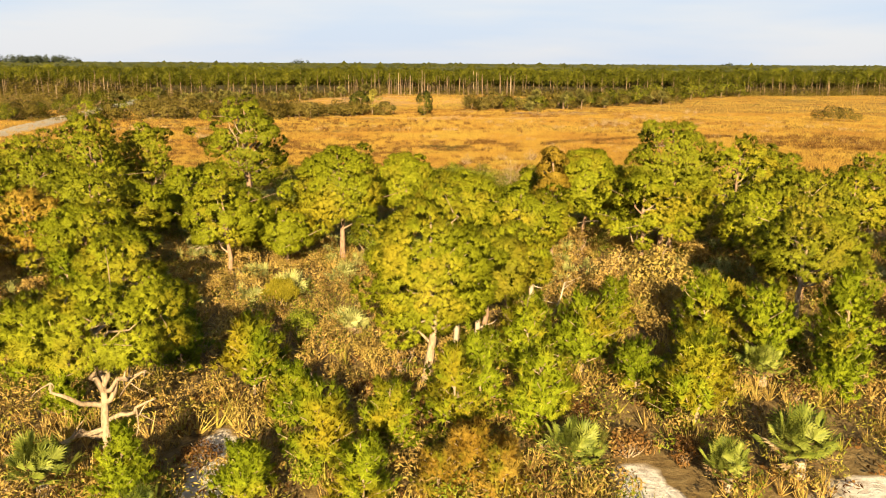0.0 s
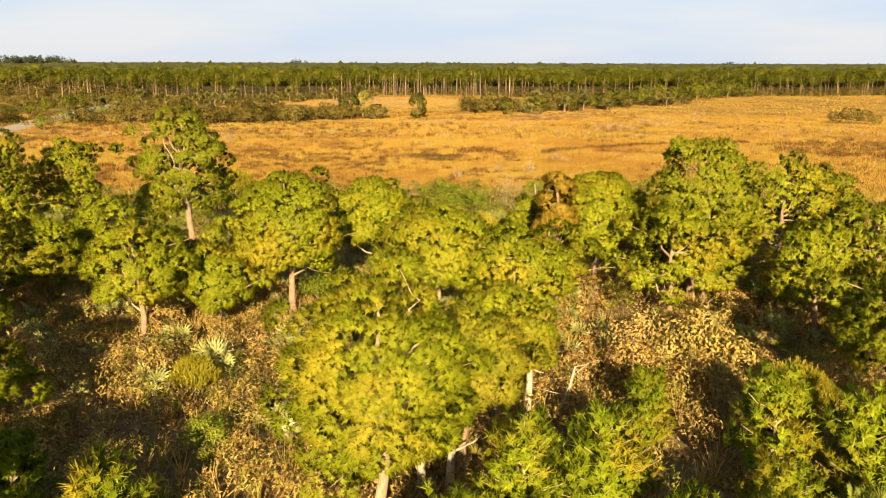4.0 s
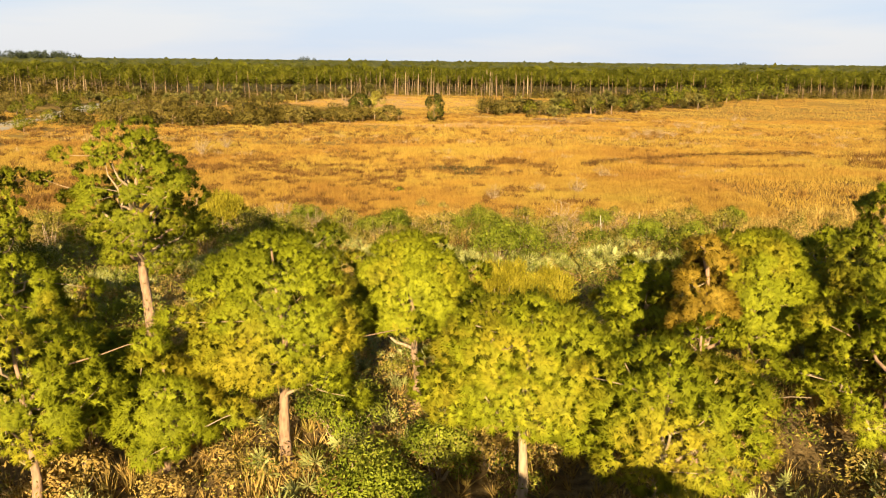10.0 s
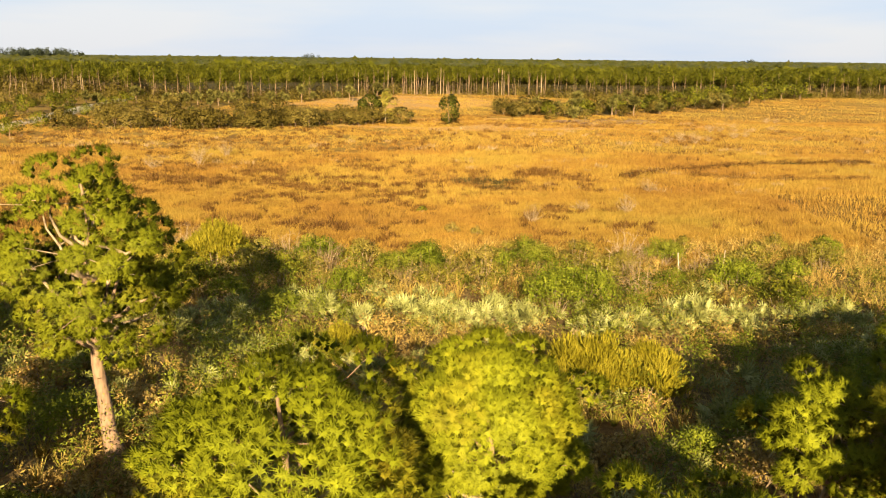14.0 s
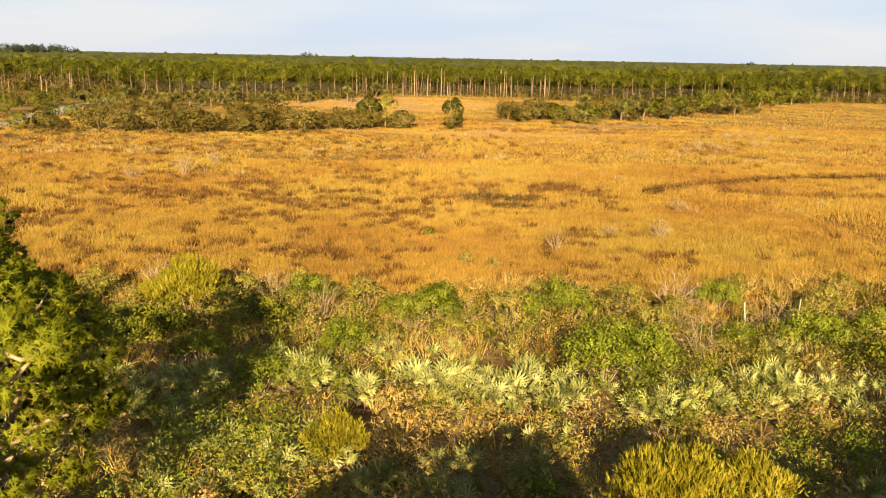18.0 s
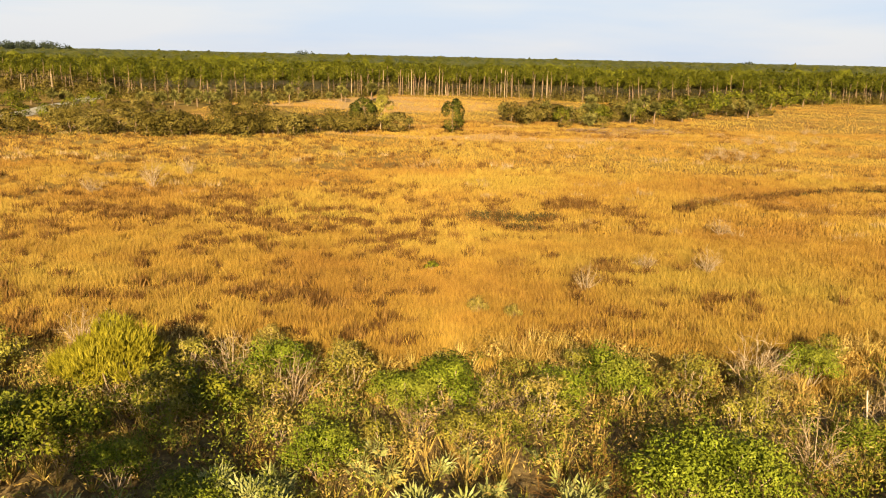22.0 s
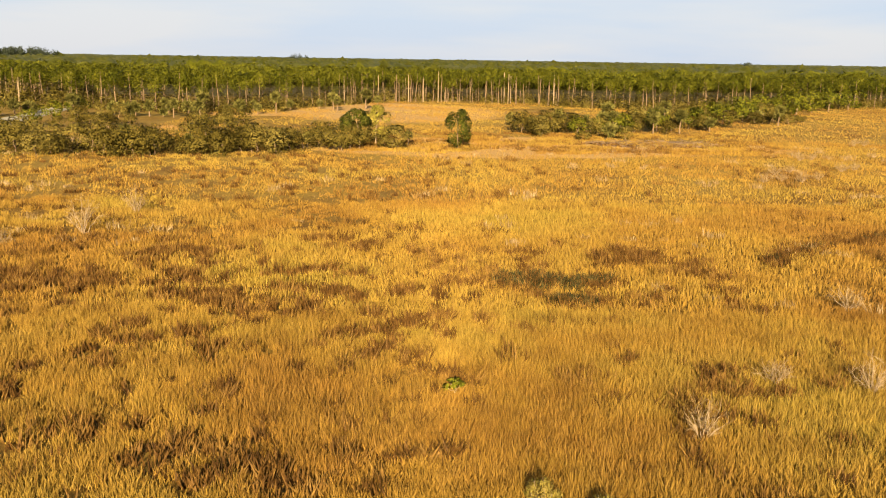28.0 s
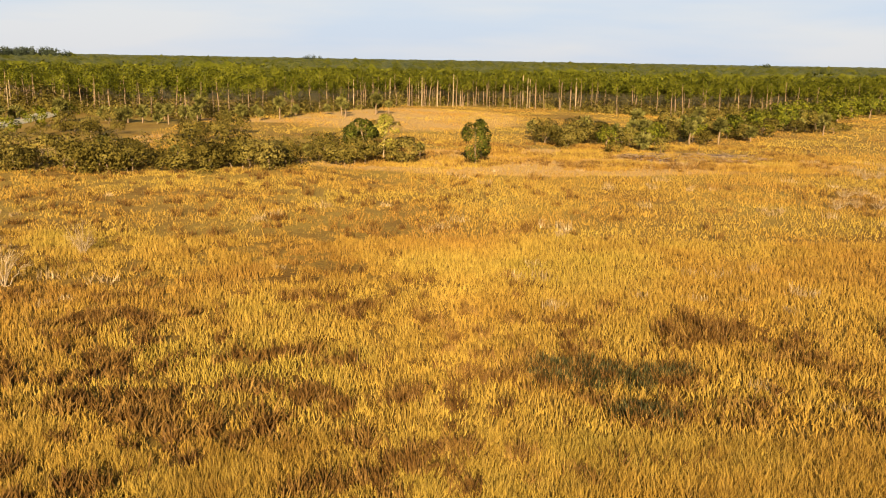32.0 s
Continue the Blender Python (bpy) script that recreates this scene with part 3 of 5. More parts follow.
PINES = (
    # x, y, height, radius, crown base, lean, extras
    (-8.8, 31.0, 6.4, 3.3, 4.9, (-0.6, 0.6), dict(top=0.8, low_limbs=((1.1, (-3.3, -0.6, 0.45)), (1.3, (1.9, -0.4, 2.5)), (1.9, (-1.7, -0.7, 3.1)), (2.2, (1.0, -0.6, 3.7)), (1.0, (-1.9, -1.0, 0.8)), (2.4, (0.3, -0.8, 4.2)), (2.6, (-1.0, -0.9, 4.0)), (2.0, (1.6, -0.5, 3.5))), bark=PALE_BARK, limbs=12, label="low spreading pine with bare pale lower limbs")),
    (2.7, 38.9, 8.7, 3.0, 2.8, (0.1, 0.2), dict(limbs=13, gap=0.10, label="broad domed pine with twisted pale limbs", bark=PALE_BARK)),
    (5.6, 43.0, 6.4, 1.8, 3.2, (0.4, 0.2), dict(needles=PINE_DARK)),
    (-12.8, 45.0, 5.9, 2.5, 2.2, (0.3, 0), dict()),
    (-10.0, 58.4, 6.7, 2.6, 2.8, (-0.5, 0.2), dict(label="leaning pine with open green crown above dry brush")),
    (-3.0, 62.4, 8.7, 3.1, 2.8, (-0.3, 0), dict(gap=0.10, label="tall straight-boled pine with full rounded crown")),
    (1.7, 67.4, 7.7, 2.4, 4.0, (-0.4, 0.3), dict(gap=0.10, top=0.75, label="neat dome-topped pine on a slim bare bole")),
    (5.0, 59.0, 7.2, 3.5, 4.0, (0.3, 0.2), dict(gap=0.10, top=0.75, bark=PALE_BARK, label="flat-topped pine with forked pale trunk")),
    (7.4, 48.6, 5.8, 2.2, 2.4, (0, 0), dict()),
    (8.6, 56.2, 6.7, 3.0, 3.3, (0.2, 0), dict(bark=PALE_BARK)),
    (11.0, 60.4, 6.2, 2.0, 2.4, (0, 0), dict()),
    (11.7, 62.4, 8.6, 1.1, 6.2, (0, 0), dict(needles=PINE_GOLD, limbs=6, label="slender dying pine with golden brown needles")),
    (14.7, 65.9, 8.2, 2.4, 3.6, (0, 0), dict(gap=0.10)),
    (20.6, 65.6, 10.3, 3.2, 4.4, (0.3, 0), dict(needles=PINE_DARK, label="tall dark pine above the thicket")),
    (27.3, 69.4, 8.6, 3.5, 3.5, (0, 0), dict()),
    (17.6, 60.6, 7.0, 2.8, 2.8, (0.2, 0), dict()),
    (21.6, 44.2, 7.2, 2.9, 3.6, (0.4, 0), dict(needles=PINE_DARK, bark=PALE_BARK)),
    (28.5, 60.0, 7.4, 3.8, 2.4, (0, 0), dict(needles=PINE_DARK)),
    (-11.3, 75.2, 11.5, 3.1, 4.2, (-0.9, 0.6), dict(needles=PINE_DARK, thick=1.15, limbs=18, gap=0.36, top=0.5, label="tallest old pine with ragged open crown")),
    (-21.2, 80.2, 8.9, 2.3, 4.2, (-0.8, 0.6), dict(needles=PINE_DARK, label="dark leaning pine with sparse crown")),
    (-24.4, 73.8, 10.3, 3.0, 3.6, (0, 0), dict(needles=PINE_DARK)),
    (11.4, 69.0, 6.2, 1.9, 2.8, (0, 0), dict()),
    (-18.9, 93.6, 4.0, 2.3, 1.2, (0, 0), dict()),
    (-17.4, 64.0, 5.8, 2.4, 2.4, (0, 0), dict()),
    (-28.5, 64.5, 6.6, 3.0, 2.2, (0, 0), dict()),
    (25.3, 52.0, 5.6, 2.6, 2.0, (0, 0), dict()),
    (31.5, 48.5, 6.6, 3.1, 2.2, (0, 0), dict(needles=PINE_DARK)),
    (18.5, 74.0, 6.2, 2.6, 2.4, (0, 0), dict()),
    (24.0, 80.0, 5.5, 2.4, 1.8, (0, 0), dict()),
    (33.0, 77.0, 7.2, 3.0, 2.6, (0, 0), dict(needles=PINE_DARK)),
    (-33.0, 82.0, 7.6, 3.0, 2.8, (0, 0), dict(needles=PINE_DARK)),
    (-36.0, 72.0, 8.4, 3.1, 3.0, (0, 0), dict(needles=PINE_DARK)),
    (-15.5, 69.6, 6.4, 2.3, 2.0, (0, 0), dict()),
    (-10.4, 64.0, 4.8, 2.0, 1.4, (0, 0), dict(label="small bushy pine among dry weeds")),
    (-6.6, 60.4, 5.0, 1.8, 1.8, (0, 0), dict()),
    (-19.5, 60.2, 7.4, 2.9, 2.4, (0, 0), dict(needles=PINE_DARK)),
    (-26.0, 66.8, 8.0, 3.0, 2.6, (0, 0), dict(needles=PINE_DARK)),
    (-22.0, 68.5, 7.4, 2.7, 2.4, (0, 0), dict()),
    (-30.5, 57.0, 7.0, 3.0, 2.2, (0, 0), dict()),
    (-16.8, 51.6, 6.2, 2.6, 2.0, (0, 0), dict()),
    (-25.0, 49.0, 6.2, 2.8, 2.0, (0, 0), dict()),
    (20.8, 64.2, 7.4, 2.7, 2.6, (0, 0), dict()),
    (24.6, 58.0, 6.4, 2.6, 2.0, (0, 0), dict()),
    (38.0, 58.0, 6.6, 3.0, 2.2, (0, 0), dict(needles=PINE_DARK)),
    (40.0, 73.0, 7.0, 3.2, 2.4, (0, 0), dict(needles=PINE_DARK)),
    (34.0, 64.0, 6.8, 2.8, 2.2, (0, 0), dict()),
    (-22.6, 57.0, 6.3, 2.2, 2.2, (0, 0), dict(needles=PINE_RUST, label="dead pine with rusty orange needles")),
    (-18.5, 38.0, 5.4, 2.6, 1.8, (0, 0), dict(label="low bushy pine beside the sand")),
)
for k, (x, y, h, r, low, lean, extra) in enumerate(PINES):
    pine(x, y, h, r, low, 100 + k, lean, **extra)


def young_pine(h, r, seed, needles=PINE_YOUNG):
    """A bushy sapling: whorls of upturned shoots from the ground up."""
    rng = np.random.default_rng(seed)
    tree = new("young_pine")
    stem = crooked(rng, np.zeros(3), np.array([0, 0, h * 0.95]), 5, 0.05)
    part("stem", mesh_of("stem", *tube(stem, np.linspace(0.06, 0.015, 5), 6), PALE_BARK, True), tree)
    pts, axs, wood = [], [], []
    for i in range(int(46 * r)):
        z = h * rng.uniform(0.06, 0.95) ** 0.9
        a = i * 2.39996
        ro = r * (1.05 - 0.75 * (z / h) ** 1.6) * rng.uniform(0.6, 1.0)
        tip = np.array([math.cos(a) * ro, math.sin(a) * ro, z + 0.35 * ro])
        way = crooked(rng, np.array([0, 0, z * 0.85]), tip, 4, 0.03, -0.05)
        wood.append(tube(way, np.linspace(0.022, 0.008, 4), 4))
        for s in np.linspace(0.3, 1, 9):
            b = way[0] + (tip - way[0]) * s + rng.normal(size=3) * 0.09
            pts.append(b + rng.normal(size=3) * 0.05)
            axs.append(unit(unit(tip - way[0]) * 0.7 + np.array([0, 0, 0.9])))
    part("branchwork", mesh_of("branchwork", *joined(wood), PALE_BARK), tree)
    pts = np.array(pts)
    v, f, lay = pompoms(rng, pts, np.array(axs) * 1.5, rng.uniform(0.15, 0.27, len(pts)), 22, 0.034)
    part("foliage", mesh_of("foliage", v, f, needles, lay=lay), tree)
    return tagged(tree, "bushy young pine with bright upturned shoots", "tree", "young pines in the scrub")


KIND_Y = [young_pine(3.0, 1.25, 11), young_pine(2.6, 1.35, 12), young_pine(3.4, 1.2, 13), young_pine(2.3, 1.2, 14)]
KIND_RUSTY = tagged(young_pine(2.4, 1.3, 15, PINE_RUST), "browning young pine with rusty orange needles", "tree")
YOUNG = ((-1.1, 29.2, 1.0), (1.3, 31.2, .85), (3.6, 31.6, .95), (-4.7, 37.0, 1.15), (7.2, 39.2, 1.1), (9.9, 40.2, 1.15), (4.8, 34.4, .9),
         (13.2, 33.7, 1.25), (16.3, 42.4, 1.15), (18.7, 40.6, 1.2), (22.1, 39.8, 1.15), (-3.2, 27.1, .8), (0.6, 26.0, .8), (7.0, 33.0, 1.05),
         (-6.8, 26.6, .75), (11.6, 36.6, .9), (-8.4, 39.6, .9), (24.6, 36.6, 1.0), (12.4, 44.6, .8), (-14.2, 37.6, .9), (-2.6, 33.4, .75), (20.0, 36.0, .9),
         (-16.8, 48.4, 1.0), (-20.5, 44.0, 1.1), (27.2, 42.0, 1.1), (14.6, 38.0, .9), (-11.4, 33.8, .7))


def place(kind, x, y, s=1.0, turn=0.0, tall=1.0):
    o = copy_thing(kind, Matrix.Identity(4))
    o.matrix_basis = Matrix.LocRotScale((x, y, float(rise(x, y)) - 0.04), Euler((0, 0, turn)), (s, s, s * tall))
    return o


def settle(kinds, spots, grow=1.0):
    """Each kind takes its own first spot; copies go to the rest."""
    rng = random.Random(len(spots))
    for k, (x, y, s) in enumerate(spots):
        s *= grow
        a = rng.uniform(0, 6.28)
        if k < len(kinds):
            kinds[k].matrix_basis = Matrix.LocRotScale((x, y, float(rise(x, y)) - 0.04), Euler((0, 0, a)), (s, s, s))
        else:
            place(kinds[k % len(kinds)], x, y, s, a)


settle(KIND_Y, YOUNG, 1.25)
settle([KIND_RUSTY], ((4.0, 28.0, 1.0), (3.0, 27.2, .8), (5.0, 27.4, .85), (-7.6, 28.0, .7)))

# ---------------------------------------------------------------- broadleaf shrubs, bare bushes, palms


def shrub(h, r, seed, mat, label, count=620, size=0.17, lobes=9, bare=0, stem_mat=PALE_BARK, name="shrub", sprigs=False):
    """Several stems, and leaves gathered in uneven lobes."""
    rng = np.random.default_rng(seed)
    bush = new(name)
    stems, cen = [], []
    for i in range(lobes):
        a, q = i * 2.39996 + rng.uniform(-.4, .4), math.sqrt((i + 0.5) / lobes)
        tip = np.array([math.cos(a) * r * q * 0.8, math.sin(a) * r * q * 0.8, h * (0.92 - 0.45 * q * q) * rng.uniform(0.72, 1.0)])
        way = crooked(rng, np.array([math.cos(a) * 0.1 * r, math.sin(a) * 0.1 * r, 0]), tip, 5, 0.06)
        stems.append(tube(way, np.linspace(0.035, 0.012, 5), 4))
        cen.append(tip)
        for _ in range(bare):
            b = way[rng.integers(1, 5)]
            e = b + unit(tip * 0.5 + rng.normal(size=3) * 0.6 + np.array([0, 0, .5])) * rng.uniform(0.35, 0.8) * r * 0.7
            stems.append(tube(crooked(rng, b, e, 4, 0.04), np.linspace(0.017, 0.006, 4), 3))
    part("branchwork", mesh_of("branchwork", *joined(stems), stem_mat), bush)
    if count:
        cen = np.array(cen)
        k = rng.integers(0, lobes, count)
        off = unit(rng.normal(size=(count, 3)))
        off[:, 2] = off[:, 2] * 0.8 + 0.1
        p = cen[k] + off * (r * 0.46) * rng.uniform(0.45, 1.0, (count, 1)) * np.array([1, 1, 0.9])
        p[:, 2] = np.maximum(p[:, 2], 0.08)
        if sprigs:
            axis = off * 0.35 + np.array([0, -0.05, 1.0])
            shoots = tufts(rng, p, axis, np.full(count, size * 3.6), size * 0.5, 5, 0.3)
            part("foliage", mesh_of("foliage", *shoots, mat), bush, "upright feathery sprigs")
        else:
            few = int(count * 0.9)
            out = off[:few] + np.array([0, -.1, .35])
            part("foliage", mesh_of("foliage", *leaves(rng, p[:few], out, np.full(few, size * 1.55), 0.45, 0.55), mat, lay=soft(rng, out)), bush)
    return tagged(bush, label, "shrub", "shrubs of the scrub")


def twiggy(h, r, seed, label, mat=TWIG, n=14, name="bare_bush"):
    """A leafless bush of forking twigs."""
    rng = np.random.default_rng(seed)
    bush = new(name)
    bits, mains = [], []
    for i in range(n):
        a, q = i * 2.39996, math.sqrt((i + .5) / n)
        tip = np.array([math.cos(a) * r * q, math.sin(a) * r * q, h * (1 - 0.4 * q * q) * rng.uniform(.75, 1)])
        way = crooked(rng, np.zeros(3), tip, 6, 0.07)
        mains.append(tube(way, np.linspace(0.032, 0.010, 6), 5))
        for _ in range(7):
            b = way[rng.integers(2, 6)]
            e = b + unit(unit(tip) + rng.normal(size=3) * 0.55) * rng.uniform(.3, .7) * 0.6 * r
            bits.append(tube(crooked(rng, b, e, 3, .03), np.array([.016, .011, .006]), 3))
            for _ in range(2):
                e2 = e + unit(unit(e - b) + rng.normal(size=3) * .6) * 0.25 * r
                bits.append(tube(np.stack([b + (e - b) * .6, e2]), np.array([.011, .005]), 3))
    part("branchwork", mesh_of("branchwork", *joined(mains), PALE_BARK if mat is TWIG else mat), bush)
    part("twig_spray", mesh_of("twig_spray", *joined(bits), mat), bush)
    return tagged(bush, label, "shrub", "leafless bushes")


def frond_mesh(name, rng, mat, reach=0.52, rays=13, stalk=0.5, tilt=0.5):
    """A fan leaf: a stalk and stiff pleated segments, folded along the middle."""
    v, f = [], []
    t = tube(np.array([[0, 0, 0], [stalk * 0.5, 0, 0.06], [stalk, 0, 0]]), np.array([0.016, 0.013, 0.01]), 3)
    v.append(t[0])
    f.append(t[1])
    k = len(t[0])
    hub = np.array([stalk, 0, 0])
    for a in np.linspace(-2.05, 2.05, rays):
        l = reach * (0.75 + 0.25 * math.cos(a)) * rng.uniform(0.9, 1.08)
        d = np.array([math.cos(a) * math.cos(tilt), math.sin(a), math.cos(a) * math.sin(tilt) + 0.12 * abs(math.sin(a)) - 0.1])
        s = np.array([-math.sin(a) * math.cos(tilt), math.cos(a), -math.sin(a) * math.sin(tilt)]) * reach * 0.58 / rays
        mid = hub + d * l * 0.55
        v.append(np.stack([hub, mid - s + [0, 0, .02], mid + s - [0, 0, .02], hub + d * l + np.array([0, 0, -0.13 * l])]))
        f.append(np.array([[0, 1, 2], [1, 3, 2]]) + k)
        k += 4
    return mesh_of(name, np.concatenate(v), np.concatenate(f), mat)


frng = np.random.default_rng(5)
FANS = [frond_mesh("fan_palmetto", frng, PALMETTO), frond_mesh("fan_palmetto_b", frng, PALMETTO, 0.46, 11, 0.62)]
FANS_GREEN = [frond_mesh("fan_green", frng, PALM, 0.52, 17, 0.85, 0.55), frond_mesh("fan_green_b", frng, PALM, 0.46, 15, 0.65, 0.7)]
FAN_DEAD = frond_mesh("fan_dead", frng, PALM_DEAD, 0.55, 11, 0.55)


def palmetto(n, seed, fans=FANS, dead=3, size=1.0, label="", name="saw_palmetto", trunk=0.0):
    rng = random.Random(seed)
    plant = new(name)
    if trunk:
        way = np.array([[0, 0, 0], [0.03, 0, trunk * 0.5], [0, 0.02, trunk]])
        part("trunk", mesh_of("trunk", *tube(way, np.array([0.2, 0.17, 0.19]), 9), GREY_BARK, True), plant, "rough grey palm trunk")
    else:
        way = np.array([[-0.35, 0, 0.03], [0, 0, 0.12], [0.1, 0.05, 0.3]])
        part("stem", mesh_of("stem", *tube(way, np.array([0.09, 0.1, 0.07]), 7), PALE_BARK, True), plant)
    for i in range(n + dead):
        gone = i >= n
        up = rng.uniform(-25, 12) if gone else 78 - 70 * (i / n) ** 0.9 + rng.uniform(-9, 9)
        s = size * rng.uniform(0.8, 1.15)
        o = part("frond", FAN_DEAD if gone else fans[i % 2], plant, "dry tan drooping frond" if gone else "")
        o.matrix_basis = Matrix.LocRotScale((0, 0, trunk + 0.22), Euler((rng.uniform(-.35, .35), -radians(up), i * 2.39996)), (s, s, s))
    return tagged(plant, label or "pale green saw palmetto clump with stiff fans", "palm", "palmettos")


PALMS = [palmetto(56, 1, FANS_GREEN, 9, 0.95, "large fan palm with green fronds over dead skirts", "fan_palm", 0.35),
         palmetto(58, 2, FANS_GREEN, 8, 0.95, "dense rounded fan palm at the sandy edge", "fan_palm", 0.5)]
settle(PALMS, ((7.8, 29.3, 1.0), (15.5, 29.2, 1.1), (-10.0, 28.2, 1.0), (12.7, 28.2, .8), (17.6, 38.0, .9), (-6.0, 25.6, .7)), 1.25)

PK = [palmetto(17, 21), palmetto(15, 22, size=0.9), palmetto(15, 23, dead=7, size=1.05, label="saw palmetto with many dry tan fans"), palmetto(18, 24, size=1.1)]
spots = []
prng = random.Random(7)
for cx, cy, rx, ry, k in ((10.5, 90.0, 3.2, 1.6, 12), (16.2, 92.0, 2.6, 1.6, 9), (13.9, 93.3, 2.2, 1.2, 6), (-1.0, 92.5, 4.5, 1.6, 13), (4.4, 91.5, 2.0, 1.2, 6),
                          (-6.5, 94.0, 3.2, 1.4, 9), (-13.5, 90.5, 4.2, 3.0, 14), (-17.0, 85.0, 2.5, 3.0, 8), (-9.0, 85.5, 3.0, 3.0, 9), (13.0, 81.0, 3.0, 4.0, 10),
                          (18.0, 86.0, 3.0, 2.0, 7), (-4.0, 84.0, 2.5, 2.5, 6), (3.8, 76.4, 2.5, 2.0, 6), (22.0, 92.0, 3.0, 2.0, 7), (-10.5, 70.5, 3.5, 2.0, 6),
                          (0.5, 73.0, 3.0, 2.0, 5), (-4.0, 55.0, 3.0, 2.0, 4), (7.5, 51.0, 2.5, 1.5, 4), (-1.0, 46.5, 2.5, 1.5, 4), (-9.0, 50.5, 2.0, 2.0, 4)):
    for _ in range(int(k * 0.8)):
        a, q = prng.uniform(0, 6.28), math.sqrt(prng.random())
        spots.append((cx + rx * q * math.cos(a), cy + ry * q * math.sin(a), prng.uniform(0.75, 1.2)))
settle(PK, spots, 1.3)

SH_GREEN = [shrub(2.9, 1.7, 31, GREEN, "rounded bright green leafy shrub", 6800, 0.080, 14), shrub(2.0, 1.2, 32, GREEN, "small bright green leafy shrub", 4000, 0.070)]
SH_OLIVE = [shrub(2.2, 1.2, 33, OLIVE, "olive green shrub with visible pale stems", 2600, 0.078, bare=2), shrub(1.7, 1.0, 34, OLIVE, "low olive brown shrub at the marsh edge", 2000, 0.072, bare=2),
            shrub(2.5, 1.1, 35, OLIVE, "thin upright olive green shrub", 2300, 0.072, bare=3)]
SH_YELLOW = [shrub(2.8, 1.5, 36, YELLOW, "yellow-green feathery marsh-edge shrub", 2400, 0.08, 14, sprigs=True), shrub(2.4, 1.3, 37, YELLOW, "yellowish rounded feathery shrub", 1900, 0.08, 12, sprigs=True)]
SH_DRY = [shrub(1.5, 1.05, 38, DRY, "dry tan brush with curled leaves", 1435, 0.091, bare=2), shrub(1.1, 0.9, 39, DRY, "low dry golden brown brush", 1158, 0.082, bare=2),
          shrub(1.9, 1.1, 40, DRY, "tall straw-coloured dry brush", 1545, 0.082, bare=2)]
SH_DARK = [shrub(2.0, 1.3, 41, DARKGREEN, "dark green glossy-leaved shrub", 2096, 0.100)]
SH_RUST = [shrub(1.0, 0.9, 42, RUST, "low rusty red-brown brush", 1158, 0.082, bare=2)]
BARE = [twiggy(2.5, 1.3, 51, "bleached leafless bush at the marsh edge"), twiggy(1.6, 1.2, 52, "low greyish leafless bare bush"),
        twiggy(1.6, 1.7, 53, "wide brown bush of dead twigs", BROWNSEDGE)]

settle(SH_GREEN, ((7.0, 94.3, 1.0), (-2.1, 102.6, .95), (8.9, 95.0, .95), (-17.2, 99.8, 1.0), (-7.9, 105.6, .8), (-2.8, 103.9, .8), (-0.6, 103.2, .85), (7.2, 104.2, .85),
                  (6.7, 104.6, .8), (14.8, 98.6, .8), (4.2, 103.2, .7), (-8.5, 92.5, .95), (-5.0, 97.0, .7), (-12.0, 96.5, .9), (-20.0, 97.0, 1.0), (-14.0, 77.5, .9), (-6.0, 66.0, .8),
                  (2.4, 61.0, 1.0), (0.4, 57.5, .9), (-3.6, 44.5, .8), (18.5, 98.0, .9), (23.0, 101.0, 1.0), (16.5, 107.0, .7), (29.0, 109.0, .9), (-1.0, 63.5, .9), (9.5, 74.5, .8), (12.0, 75.6, .8)), 1.18)
settle(SH_YELLOW, ((6.3, 80.0, 1.05), (8.8, 80.3, 1.05), (-14.4, 104.2, 1.15), (-16.0, 104.8, 1.0), (-4.4, 85.4, .7), (-5.6, 50.6, .7), (19.4, 47.6, .8)), 1.12)
settle(SH_OLIVE, ((-4.6, 105.6, 1.0), (-8.0, 103.2, 1.0), (3.3, 101.3, 1.0), (-0.4, 105.2, .9), (13.2, 105.2, .9), (9.8, 103.6, 1.0), (-11.4, 101.0, 1.1), (1.3, 103.0, .9), (5.4, 105.8, .8),
                  (-20.8, 106.6, 1.1), (16.8, 99.4, 1.0), (19.6, 101.0, 1.0), (18.4, 109.4, .8), (25.8, 111.0, .9), (-5.2, 108.0, .7), (-9.2, 110.4, .7), (-17.6, 112.6, .8), (-12.0, 106.8, .8),
                  (0.0, 99.0, .9), (-3.0, 98.6, .9), (10.8, 99.6, .9), (22.0, 105.0, 1.0), (-24.0, 103.0, 1.1), (-26.0, 98.0, 1.2), (27.0, 105.0, 1.0), (-7.0, 100.0, .8), (12.6, 102.2, .8)), 1.15)
settle(BARE[:2], ((12.3, 97.0, 1.0), (0.9, 103.0, .9), (13.4, 105.4, 1.15), (13.0, 104.6, .8), (-9.9, 105.4, 1.0), (2.7, 102.6, .8), (-6.9, 103.4, 1.0), (14.6, 130.2, .75), (18.7, 129.0, .8), (24.0, 142.7, .9),
                  (9.0, 123.7, .75), (15.3, 107.6, .9), (17.3, 100.8, 1.0), (19.5, 100.2, 1.0), (-31.2, 165.6, 1.2), (-36.0, 160.0, 1.0), (-30.0, 176.0, 1.0), (4.0, 104.9, .8), (-12.8, 102.0, .8), (-1.6, 100.6, .9), (-18.2, 110.2, .9)))
settle(BARE[2:], ((3.9, 95.2, 1.0), (-7.8, 97.2, .8)))
settle(SH_DARK, ((-11.8, 102.4, 1.0), (-9.8, 101.4, .9), (-14.6, 98.4, 1.1), (-21.5, 101.0, 1.3), (20.5, 95.0, 1.0), (-12.4, 69.0, .9), (9.8, 66.0, .9), (-23.0, 88.0, 1.2)), 1.25)
